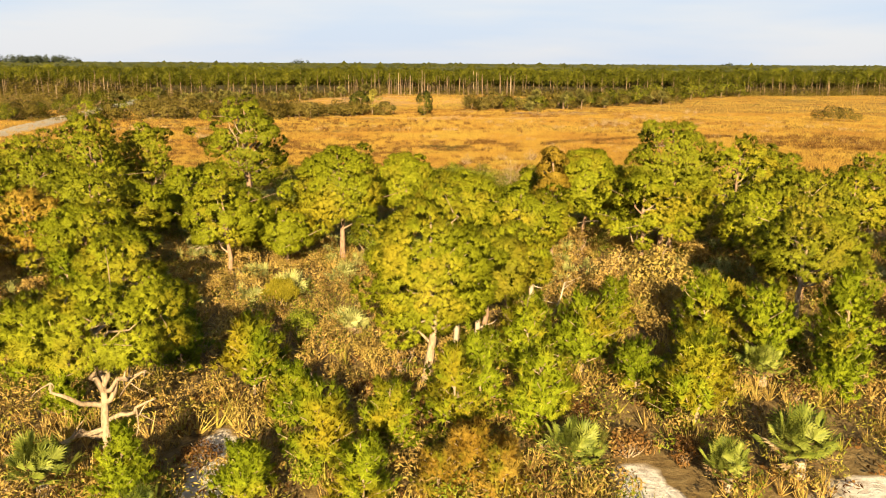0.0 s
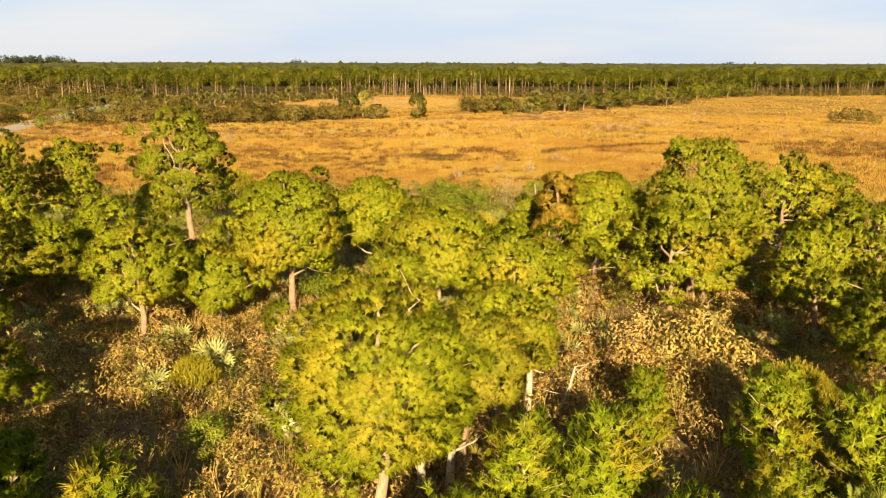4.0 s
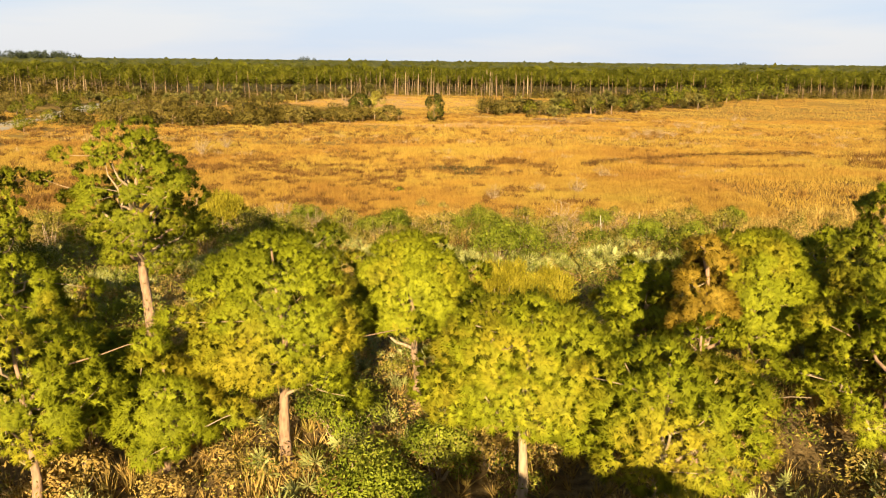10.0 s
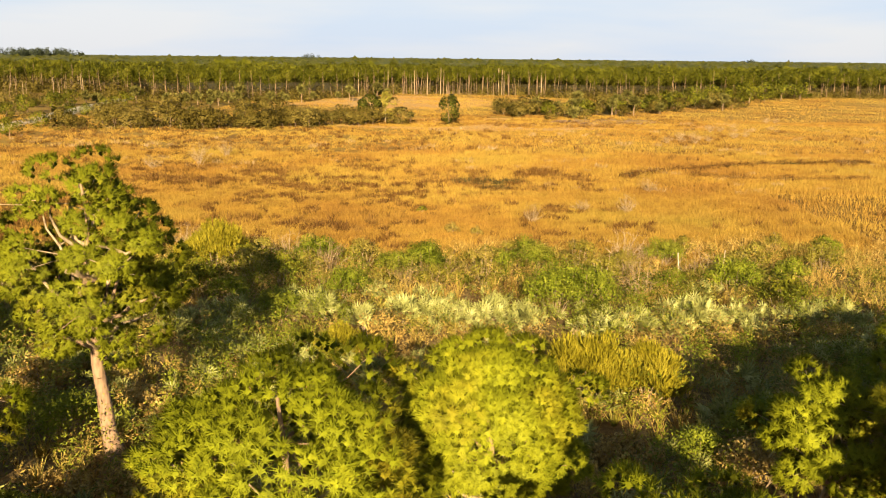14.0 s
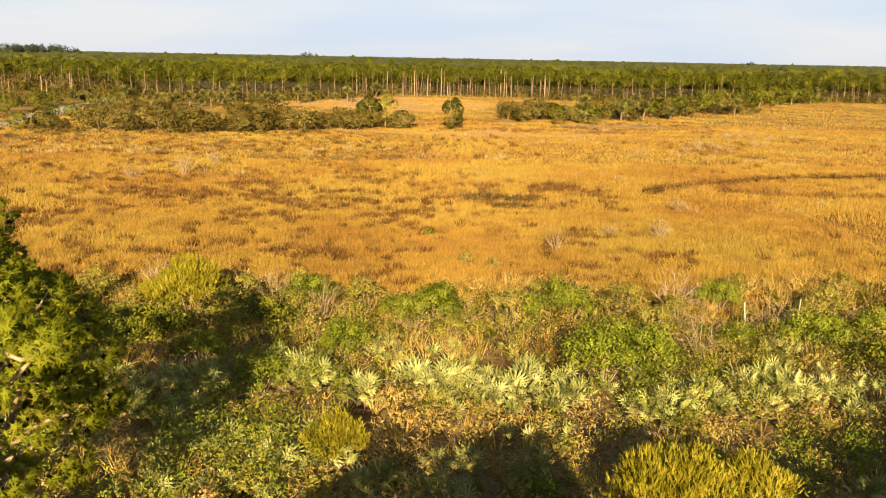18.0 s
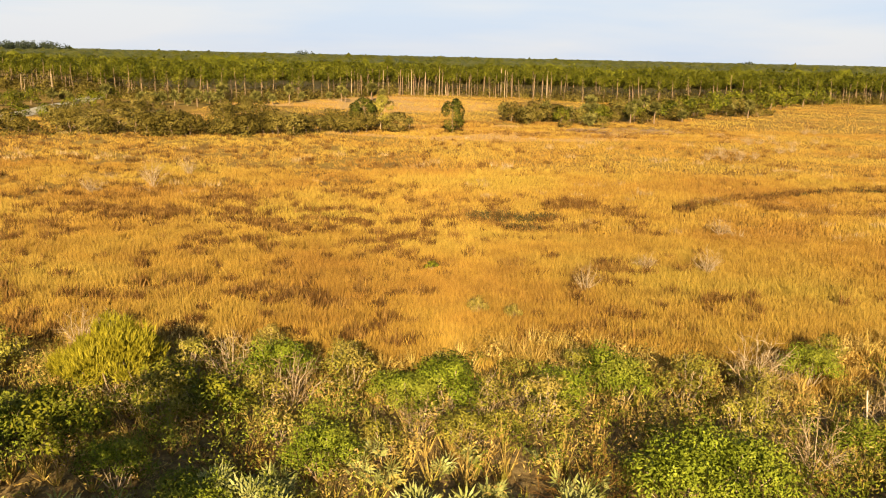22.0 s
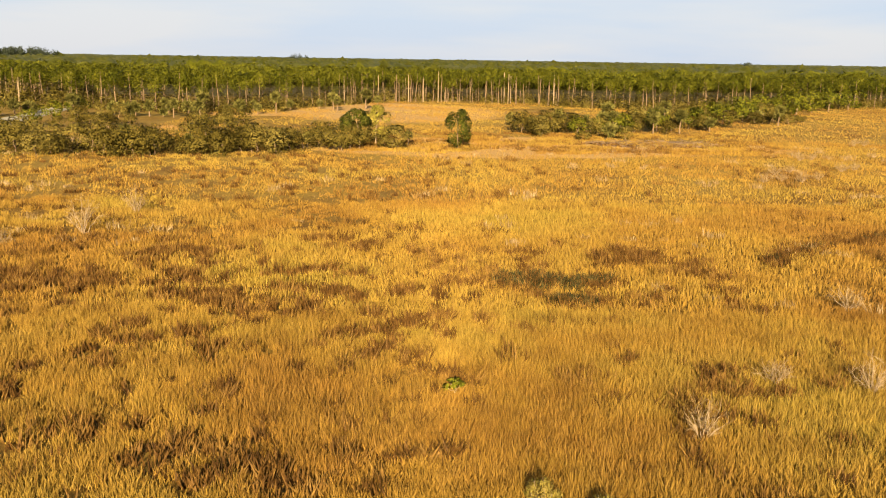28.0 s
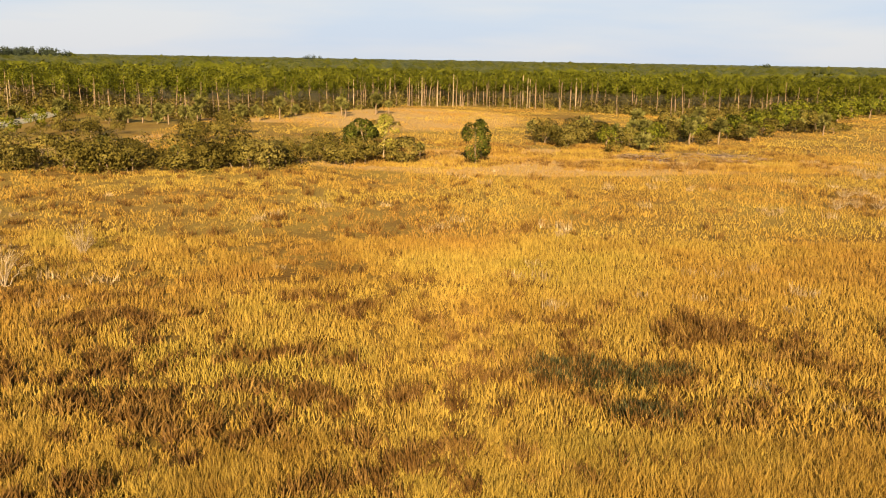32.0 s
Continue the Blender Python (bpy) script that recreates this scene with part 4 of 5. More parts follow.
settle(SH_RUST, ((-5.4, 30.4, .9), (-3.8, 30.2, .8), (5.8, 36.4, 1.0), (2.6, 34.6, 1.1), (10.0, 31.0, 1.1), (9.0, 34.6, .9), (14.4, 36.0, 1.0), (-1.6, 35.4, 1.0), (0.2, 36.0, 1.0), (18.4, 36.2, .9), (-13.0, 40.6, 1.0), (12.0, 30.6, .9)))

# dry brush and mixed scrub between the trees, thinning towards the marsh
def clear_of(x, y, gap):
    return all((x - p[0]) ** 2 + (y - p[1]) ** 2 > gap * gap for p in PINES)


drng = random.Random(17)
dry_spots, mixed_spots = [], []
while len(dry_spots) < 170:
    x, y = drng.uniform(-30, 32), drng.uniform(40, 82)
    if clear_of(x, y, 0.6):
        dry_spots.append((x, y, drng.uniform(0.8, 1.35)))
dry_spots += [(16.8, 53.2, 1.9), (18.0, 52.6, 1.7), (15.4, 52.4, 1.6), (13.6, 51.4, 1.4), (16.4, 50.8, 1.4), (11.6, 52.8, 1.4), (14.6, 55.0, 1.5)]
settle(SH_DRY, dry_spots)
for _ in range(70):
    mixed_spots.append((drng.uniform(-30, 32), drng.uniform(70, 104), drng.uniform(0.55, 0.9)))
settle([shrub(1.6, 1.1, 61, OLIVE, "tangled olive undergrowth bush", 1435, 0.091, bare=2), shrub(1.5, 1.1, 62, GREEN, "leafy green bush of the undergrowth", 1913, 0.087)], mixed_spots)

# a broken-off trunk with a tuft of green, and other dead wood


def snag(x, y, h, seed, label, lean=(0.1, 0.0), tuft=False, wide=0.16, bark=GREY_BARK):
    rng = np.random.default_rng(seed)
    dead = new("dead_trunk")
    dead.location = (x, y, float(rise(x, y)) - 0.05)
    way = crooked(rng, np.zeros(3), np.array([lean[0], lean[1], h]), 7, 0.03)
    part("trunk", mesh_of("trunk", *tube(way, np.linspace(wide, wide * 0.6, 7), 8), bark, True), dead)
    for _ in range(4):
        b = way[rng.integers(3, 7)]
        e = b + np.array([rng.normal() * 0.7, rng.normal() * 0.7, rng.uniform(-0.3, 0.5)])
        part("broken_limb", mesh_of("broken_limb", *tube(crooked(rng, b, e, 4, 0.05), np.linspace(0.3, 0.12, 4) * wide, 5), bark, True), dead)
    if tuft:
        p = np.array([0.0, -0.1, h * 0.86]) + rng.normal(size=(60, 3)) * np.array([0.28, 0.28, 0.3])
        part("green_tuft", mesh_of("green_tuft", *tufts(rng, p, rng.normal(size=(60, 3)) * .5 + np.array([0, 0, .6]), np.full(60, .3), .06, 9, .4), PINE_YOUNG), dead)
    return tagged(dead, label, "dead tree")


snag(8.5, 48.4, 4.1, 71, "bare straight dead trunk with a green tuft", tuft=True)
snag(9.6, 48.0, 2.4, 72, "leaning grey dead stem", (0.7, -0.3), wide=0.07)
snag(5.0, 41.3, 4.0, 73, "slim bare trunk under the dome pine")
snag(4.1, 41.6, 3.8, 74, "slim bare trunk beside another")
snag(-14.4, 62.0, 1.3, 75, "fallen bleached branches on dry brush", (1.4, 0.6), wide=0.08)
snag(-16.2, 61.2, 1.2, 76, "pile of bleached dead branches", (-1.3, 0.4), wide=0.08)
snag(15.6, 99.6, 2.6, 77, "thin pale dead sapling", (-0.2, 0.1), wide=0.05)
snag(18.4, 100.0, 2.8, 78, "thin white dead sapling", (0.1, 0.1), wide=0.05)

# ---------------------------------------------------------------- undergrowth that nobody could count
urng = np.random.default_rng(23)


def scatter(n, x0, x1, y0, y1):
    return urng.uniform(x0, x1, n), urng.uniform(y0, y1, n)


SAND = ((10.6, 28.2, 1.6, 2.6), (20, 27, 3.5, 2.2), (-5.4, 31.0, 1.3, 2.4), (15, 25.4, 5.5, 1.7))


def off_sand(x, y):
    return np.all([np.hypot((x - a) / b, (y - c) / d) > 1 for a, c, b, d in SAND], axis=0)


def carpet(name, n, box, mat, label, size, height, per=26, keep=None, wide=0.62):
    """Many low leafy clumps, joined."""
    x, y = scatter(n, *box)
    m = off_sand(x, y)
    x, y = x[m], y[m]
    if keep is not None:
        m = keep(x, y)
        x, y = x[m], y[m]
    n, per = len(x), int(per * 0.75)
    c = np.stack([x, y, rise(x, y) + height * 0.35], axis=1)
    off = unit(urng.normal(size=(n, per, 3)))
    off[..., 2] = np.abs(off[..., 2])
    k = urng.uniform(0.55, 1.2, (n, 1, 1))
    p = (c[:, None] + off * k * np.array([wide, wide, height * 0.75]) * urng.uniform(.5, 1, (n, per, 1))).reshape(-1, 3)
    out = off.reshape(-1, 3) + np.array([0, -.15, .35])
    leaf = leaves(urng, p, out, np.full(len(p), size * 1.6), 0.30, 0.6)
    return tagged(new(name, mesh_of(name, *leaf, mat, lay=soft(urng, out))), label, "undergrowth", kind="stuff")


def patchy(scale, cut, sx):
    def keep(x, y):
        return np.array([noise.noise(Vector((a * scale + sx, b * scale, 0.3))) > cut for a, b in zip(x, y)])
    return keep


def stalks(name, n, box, mat, label, h, keep=None, k=15, w=0.055, spread=0.36):
    """Upright weeds and coarse grass in tufts, joined."""
    x, y = scatter(n, *box)
    m = off_sand(x, y)
    x, y = x[m], y[m]
    if keep is not None:
        m = keep(x, y)
        x, y = x[m], y[m]
    n = len(x)
    p = np.stack([x, y, rise(x, y) - 0.03], axis=1)
    s = urng.uniform(0.6, 1.25, n)
    v, f = tufts(urng, p, np.tile([0.0, -0.05, 1.0], (n, 1)), h * s, w, k, spread)
    return tagged(new(name, mesh_of(name, v, f, mat)), label, "undergrowth", kind="stuff")


def edge_of(extra):
    return lambda x, y: y < 107.5 + extra + 2.5 * np.sin(x * 0.35) + np.maximum(0, (x - 18) * 0.25)


def seen_from_start(keep):
    """Keeps what lies inside the widening strip of scrub along the flight."""
    return lambda x, y: (np.abs(x - 2) < 0.52 * y + 3) & keep(x, y)


stalks("dry_stalks", 9000, (-50, 54, 22, 92), DRY, "tall dry tan weeds beneath the pines", 1.0, seen_from_start(patchy(0.22, -0.25, 60)))
stalks("olive_stalks", 3600, (-46, 46, 24, 106), OLIVE, "olive brown weeds of the scrub", 0.95, seen_from_start(patchy(0.2, -0.05, 44)))
stalks("edge_stalks", 2600, (-48, 48, 96, 116), DRY, "straw-coloured weeds at the marsh edge", 1.1, edge_of(3))
carpet("dry_undergrowth", 5200, (-48, 52, 22, 92), DRY, "tangled dry tan undergrowth beneath the pines", 0.130, 1.35, 84, seen_from_start(patchy(0.22, -0.22, 66)), 0.85)
carpet("green_undergrowth", 2600, (-48, 52, 22, 104), GREEN, "patches of low green leafy undergrowth", 0.100, 1.45, 110, seen_from_start(patchy(0.16, -0.06, 5)), 0.8)
carpet("olive_undergrowth", 2400, (-46, 46, 20, 110), OLIVE, "olive brown undergrowth of the scrub", 0.105, 1.35, 105, seen_from_start(patchy(0.2, -0.1, 40)), 0.85)
carpet("rusty_undergrowth", 900, (-24, 26, 24, 48), RUST, "reddish dead bracken and litter", 0.14, 0.55, 36, patchy(0.3, -0.05, 9))
carpet("edge_undergrowth", 210, (-48, 48, 95, 113), OLIVE, "olive bushes crowding the marsh edge", 0.09, 1.7, 200, edge_of(0), 1.15)
carpet("edge_dark_undergrowth", 200, (-48, 48, 92, 110), DARKGREEN, "dark low bushes near the marsh edge", 0.10, 2.0, 200, edge_of(-2), 1.1)
carpet("edge_dry_undergrowth", 330, (-48, 48, 95, 114), DRY, "brown dry bushes at the marsh edge", 0.11, 1.9, 130, edge_of(1), 1.0)

carpet("tall_green_brush", 420, (6, 36, 64, 94), GREEN, "head-high green brush between the pines", 0.09, 2.8, 140, patchy(0.3, -0.25, 15), 0.8)
carpet("tall_mixed_brush", 520, (-30, -4, 68, 101), GREEN, "tall green brush near the marsh edge", 0.09, 3.0, 150, patchy(0.3, -0.25, 25), 0.8)
carpet("tall_dry_brush", 300, (-30, 36, 44, 94), DRY, "tall straw-coloured brush among the pines", 0.09, 2.2, 120, patchy(0.3, -0.1, 35), 0.75)

# low palmetto fans joined into a thicket
n = 1700
x, y = scatter(n, -34, 38, 50, 98)
m = patchy(0.17, 0.0, 70)(x, y)
x, y = x[m], y[m]
fan = frond_mesh("fan_small", frng, PALMETTO, 0.55, 10, 0.5)
fv = np.empty(len(fan.vertices) * 3)
fan.vertices.foreach_get("co", fv)
fv = fv.reshape(-1, 3)
ff = np.array([p.vertices[:] for p in fan.polygons])
bits = []
for a, b in zip(x, y):
    for i in range(6):
        e = Euler((urng.uniform(-.4, .4), -radians(urng.uniform(15, 75)), urng.uniform(0, 6.28))).to_matrix()
        bits.append((fv @ np.array(e).T * urng.uniform(.6, 1.1) + [a, b, float(rise(a, b)) + 0.5], ff))
tagged(new("palmetto_thicket", mesh_of("palmetto_thicket", *joined(bits), PALMETTO)), "low thicket of grey-green palmetto fans", "undergrowth", kind="stuff")

# ---------------------------------------------------------------- marsh


def shore(x):
    """Where the scrub gives way to the marsh."""
    return 107.5 + 1.8 * np.sin(x * 0.33) + 1.2 * np.sin(x * 0.9 + 1) + np.maximum(0, (x - 16) * 0.25) - np.maximum(0, (x - 34) * 0.6)


def pool(x, y):
    """Ovals of dark sedge: (centre, radii)."""
    d = np.full(np.shape(x), 9.0)
    for cx, cy, rx, ry in ((5.2, 149.6, 2.3, 1.8), (8.6, 149.0, 1.9, 1.2), (7.4, 144.8, 1.3, 1.0)):
        d = np.minimum(d, np.hypot((x - cx) / rx, (y - cy) / ry) + 0.18 * np.sin(x * 3 + y * 2))
    return d


def bare(x, y):
    """False where the ground lies open: the far shore, the burnt patch, the sandy spot."""
    a = np.hypot((x - 22) / 30, (y - 259) / 13) < urng.uniform(.7, 1.15, len(x))
    b = np.hypot((x - 42) / 14, (y - 256) / 8) < 1.05
    c = np.hypot((x + 59) / 10, (y - 252) / 7) < 1
    a |= np.hypot((x - 14) / 38, (y - 241) / 14) < urng.uniform(.5, 1.15, len(x))
    return ~((a & (urng.random(len(x)) < .75)) | b | c)


def drifts(x, y, cell, seed):
    """Smooth random heights from 0 to 1 over the plain, cell metres apart."""
    table = np.random.default_rng(seed).random((64, 64))
    x, y = np.asarray(x) / cell, np.asarray(y) / cell
    i, j = np.floor(x).astype(int), np.floor(y).astype(int)
    a, b = x - i, y - j
    a, b = a * a * (3 - 2 * a), b * b * (3 - 2 * b)
    t = lambda p, q: table[p % 64, q % 64]
    return (t(i, j) * (1 - a) + t(i + 1, j) * a) * (1 - b) + (t(i, j + 1) * (1 - a) + t(i + 1, j + 1) * a) * b


def rough(x):
    """How broken the sward is: hummocky to the west, smoother in the middle, a little broken again to the east."""
    return np.interp(x, [-60, -8, 0, 9, 22, 80], [1.0, 1.0, 0.22, 0.12, 0.42, 0.42])


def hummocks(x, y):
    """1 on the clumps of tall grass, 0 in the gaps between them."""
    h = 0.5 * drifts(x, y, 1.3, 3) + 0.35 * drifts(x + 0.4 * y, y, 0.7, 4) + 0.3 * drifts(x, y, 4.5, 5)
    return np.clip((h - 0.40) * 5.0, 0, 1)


def along(line, wide):
    """Keeps what lies near a bent line."""
    lx, ly = zip(*line)
    return lambda x, y: (np.abs(y - np.interp(x, lx, ly)) < wide * (0.5 + 0.5 * np.abs(np.sin(x * .4)))) & (x > lx[0]) & (x < lx[-1] + 14)


CHANNEL = ((24.0, 156.1), (29.1, 160.8), (34.5, 164.6), (39.9, 167.6), (49.3, 171.6))
CHANNEL_ARM = ((33.6, 158.1), (36.8, 155.5), (40.8, 154.8))


def grass(name, n, box, h, w, lean, label, fine=False):
    x, y = scatter(n, *box)
    m = (y > shore(x) + urng.normal(0, 1.2, n)) & (pool(x, y) > urng.uniform(.45, 1.15, n)) & bare(x, y) & ~along(CHANNEL, 0.9)(x, y) & ~along(CHANNEL_ARM, 0.8)(x, y)
    x, y = x[m], y[m]
    k = 1 - rough(x) * (1 - hummocks(x, y))
    m = urng.random(len(x)) < 0.10 + 0.90 * k
    x, y, k = x[m], y[m], k[m]
    hh = h * (0.22 + 0.85 * k) * (0.7 + 0.6 * drifts(x, y, 0.45, 6)) * urng.uniform(.6, 1.2, len(x))
    p = np.stack([x, y, rise(x, y) - 0.02], axis=1)
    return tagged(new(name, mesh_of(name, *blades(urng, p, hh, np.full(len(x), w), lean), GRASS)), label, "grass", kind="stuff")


grass("marsh_grass", 520000, (-34, 36, 104, 142), 0.48, 0.054, 0.34, "tall golden marsh grass standing in tufts", True)
grass("marsh_grass_middle", 260000, (-62, 66, 142, 184), 0.46, 0.075, 0.30, "golden brown marsh grass in drifts", True)
grass("marsh_grass_beyond", 240000, (-110, 130, 184, 262), 0.34, 0.10, 0.34, "pale golden grass further across the marsh")
grass("marsh_grass_flank", 90000, (-90, -34, 104, 184), 0.45, 0.065, 0.30, "golden grass beside the scrub")
grass("marsh_grass_flat", 140000, (36, 110, 98, 186), 0.45, 0.065, 0.30, "golden grass on the open flat")
grass("clearing_grass", 60000, (-60, 66, 262, 412), 0.30, 0.16, 0.35, "dry tan grass before the clearing")
grass("pasture_grass", 60000, (60, 230, 250, 420), 0.32, 0.2, 0.3, "short golden grass of the far flat")


def tussocks(name, n, box, mat, label, h, r, keep, k=26):
    """Tufts of stems that stand out from the grass, joined."""
    x, y = scatter(n, *box)
    m = keep(x, y) & (y > shore(x) + 1)
    x, y = x[m], y[m]
    n = len(x)
    s = urng.uniform(.6, 1.3, (n, 1))
    px, py = x[:, None] + urng.normal(0, r, (n, k)) * s, y[:, None] + urng.normal(0, r, (n, k)) * s
    p = np.stack([px, py, rise(px, py)], axis=-1).reshape(-1, 3)
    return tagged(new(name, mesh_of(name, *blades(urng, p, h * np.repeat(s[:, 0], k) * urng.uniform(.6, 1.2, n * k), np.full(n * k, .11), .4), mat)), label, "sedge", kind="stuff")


tussocks("brown_tussocks", 2600, (-75, 16, 112, 228), BROWNSEDGE, "reddish brown tussocks among golden grass", 0.65, 0.26,
         lambda x, y: patchy(0.36, 0.08, 3)(x, y) & (urng.random(len(x)) < np.interp(x, [-10, 12], [1.0, 0.0])), 20)
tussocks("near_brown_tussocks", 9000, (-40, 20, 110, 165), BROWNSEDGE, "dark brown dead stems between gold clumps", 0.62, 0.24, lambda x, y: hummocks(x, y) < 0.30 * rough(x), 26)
tussocks("brown_tussocks_sparse", 700, (-10, 90, 118, 236), BROWNSEDGE, "scattered brown tussocks on the marsh", 0.8, 0.3, patchy(0.12, 0.2, 21))
tussocks("pale_tussocks", 620, (-75, 100, 140, 250), TWIG, "pale bleached sedge tussocks", 0.6, 0.4, patchy(0.07, 0.16, 33))
tussocks("pool_sedge", 900, (1, 12, 142, 154), SEDGE, "blackish green sedge round a wet hollow", 0.6, 0.25, lambda x, y: pool(x, y) < 1.02)
tussocks("pool_edge_sedge", 300, (1, 13, 142, 154), BROWNSEDGE, "brown sedge at the rim of a wet hollow", 0.6, 0.3, lambda x, y: pool(x, y) < 1.35)
tussocks("hollow_sedge", 260, (9, 17, 152, 160), BROWNSEDGE, "dark brown sedge in a dry hollow", 0.95, 0.28, lambda x, y: np.hypot((x - 13.3) / 2.3, (y - 156.4) / 1.9) + 0.3 * np.sin(3 * x + 2 * y) < 1)


tussocks("channel_sedge", 6000, (18, 75, 140, 215), BROWNSEDGE, "brown sedge along a shallow channel", 0.6, 0.35, along(CHANNEL, 2.6))
tussocks("channel_reeds", 4500, (18, 75, 140, 215), SEDGE, "dark grey-green reeds in a shallow channel", 0.45, 0.3, along(CHANNEL, 0.8))
tussocks("channel_arm_sedge", 5000, (18, 75, 140, 215), BROWNSEDGE, "dark sedge in a side channel", 0.6, 0.35, along(CHANNEL_ARM, 2.0))
for x, y in ((46.3, 210.8), (57.8, 229.8), (58.4, 216.6), (79.4, 256.1), (47.2, 203.8), (42.0, 203.0)):
    place(BARE[1], x, y, 0.9, x)
    place(BARE[1], x + 3, y + 2, 0.75, y)
tussocks("far_dark_sedge", 900, (62, 120, 130, 190), BROWNSEDGE, "reddish brown sedge bed on the flat", 0.8, 0.5, lambda x, y: np.hypot((x - 82) / 22, (y - 160) / 14) < 1)

dot = shrub(0.8, 0.5, 81, DARKGREEN, "lone small dark bush in the grass", 220, .13, 5)
dot.location = (-0.9, 128.8, 0)
for gx_, gy_, s in ((1.6, 118.0, .7), (3.6, 117.2, .6)):
    place(SH_OLIVE[1], gx_, gy_, s)

tussocks("shore_tussocks", 1500, (-14, 64, 238, 276), BROWNSEDGE, "brown tufts on the bare far shore", 0.55, 0.35, patchy(0.12, 0.0, 12), 16)
tussocks("shore_grass", 1500, (-14, 64, 236, 276), GRASS, "tan grass tufts on the bare far shore", 0.5, 0.6, patchy(0.1, -0.1, 15), 26)
bits = []
for _ in range(170):
    a, q, t = urng.uniform(0, 6.28), math.sqrt(urng.random()), urng.uniform(0, 3.14)
    c = np.array([42 + 13 * q * math.cos(a), 256 + 6.5 * q * math.sin(a), 0.16])
    d = np.array([math.cos(t), math.sin(t) * .6, urng.normal() * .12]) * urng.uniform(.5, 1.8)
    bits.append(tube(np.stack([c - d, c + d + [0, 0, .05]]), np.array([.09, .04]), 4))
tagged(new("burnt_debris", mesh_of("burnt_debris", *joined(bits), FAR_BARK)), "charred sticks strewn on grey ash ground", "dead wood", kind="stuff")

# ---------------------------------------------------------------- beyond the marsh: bushes, palms, pinewood


def far_tree(h, r, low, seed, mat, bark, label, count=420, size=0.42, name="tree", squash=1.0, bole=0.85):
    rng = np.random.default_rng(seed)
    tree = new(name)
    way = crooked(rng, np.zeros(3), np.array([rng.normal() * .3, rng.normal() * .3, h * bole]), 6, .10)
    part("trunk", mesh_of("trunk", *tube(way, np.linspace(.05 + .012 * h, .06, 6), 6), bark, True), tree)
    lob = 16
    mid = np.array([way[-1][0], way[-1][1], low + (h - low) * .52])
    cen = unit(rng.normal(size=(lob, 3)) + [0, 0, .35]) * [r * .64, r * .64, (h - low) * .36 * squash] + mid
    k = rng.integers(0, lob, count)
    off = unit(rng.normal(size=(count, 3)) + unit(cen - mid)[k] * .5)
    p = cen[k] + off * np.array([r * .36, r * .36, (h - low) * .19]) * rng.uniform(.75, 1, (count, 1))
    p[:, 2] = np.maximum(p[:, 2], .1)
    out = unit(off + .7 * unit(cen - mid)[k] + np.array([0, -.1, .35]))
    part("crown", mesh_of("crown", *leaves(rng, p, out, np.full(count, size), .55, .5), mat, lay=soft(rng, out)), tree)
    return tagged(tree, label, "tree")


oak = far_tree(6.6, 2.5, 0.2, 91, OAK, FAR_BARK, "lone dark oval oak on tan grass", 3600, .30, "oak_tree")
oak.location = (4.0, 241.5, 0)
oak2 = far_tree(6.4, 2.9, 1.5, 92, OAK, PALE_BARK, "dark green oak rising above the bushes", 3800, .32, "oak_tree")
oak2.location = (-12.6, 241.5, 0)
oak3 = far_tree(6.8, 3.2, 1.2, 93, OLIVE, PALE_BARK, "yellow-green oak behind a darker one", 4000, .30, "oak_tree")
oak3.location = (-10.2, 247.5, 0)

BU = [far_tree(3.0, 2.3, 0.1, 94, FAR_BUSH, FAR_BARK, "low olive bush beyond the marsh", 900, .30, "bush", 1.0, 0.45), far_tree(3.8, 2.5, 0.2, 95, FAR_BUSH, FAR_BARK, "rounded brownish green bush", 950, .30, "bush", 1.0, 0.45),
      far_tree(2.3, 1.9, 0.1, 96, FAR_BUSH, FAR_BARK, "pale olive bush at the far shore", 800, .28, "bush", 1.0, 0.45), far_tree(3.2, 2.2, 0.2, 97, DARKGREEN, FAR_BARK, "dark bush in the far belt", 850, .30, "bush", 1.0, 0.45)]
for b in BU:
    tagged(b, category="shrub", group="bushes beyond the marsh")
brng = random.Random(31)
spots = []
for i in range(125):
    x = -5 - 120 * brng.random() ** 0.9
    y0 = 233 + 0.28 * x * (0.7 if x > -60 else 0.55) + (6 if x > -20 else 0)
    y = y0 + abs(brng.gauss(0, 1)) * (9 if x < -18 else 3) + 1
    if math.hypot((x + 59) / 9, (y - 250) / 7) > 1 and abs(x + 84) > 9:
        spots.append((x, y, brng.uniform(.8, 1.45)))
for i in range(60):
    x = -40 - 80 * brng.random()
    y = 262 + brng.random() * 46
    if abs(x + 0.115 * (y - 175) + 79.5) > 8 and math.hypot((x + 56) / 6, (y - 272) / 18) > 1:
        spots.append((x, y, brng.uniform(.6, 1.2)))
for i in range(64):
    x = 17 + 92 * brng.random()
    y = 262 + max(0, x - 38) * 0.95 + brng.random() * (14 + 0.45 * x)
    spots.append((x, y, brng.uniform(.8, 1.45)))
settle(BU[:3], spots)
BU[3].location = (36.0, 281.0, 0)
for x, y, s in ((60, 297, 1.6), (66, 304, 1.9), (73, 312, 1.7), (82, 322, 2.1), (90, 334, 2.2), (97, 342, 1.8), (104, 352, 2.3), (112, 360, 2.4), (121, 370, 2.2), (131, 380, 2.5), (142, 390, 2.4), (30, 274, 1.3), (40, 278, 1.4), (50, 287, 1.5)):
    place(BU[3], x, y, s, x)
far_spots = [(106.2 + dx, 223 + dy, s) for dx, dy, s in ((0, 0, 1.1), (3.5, 1, 1.0), (-3, 1.5, .8), (6, 0, .7))]
for x, y, s in far_spots:
    place(BU[1], x, y, s)

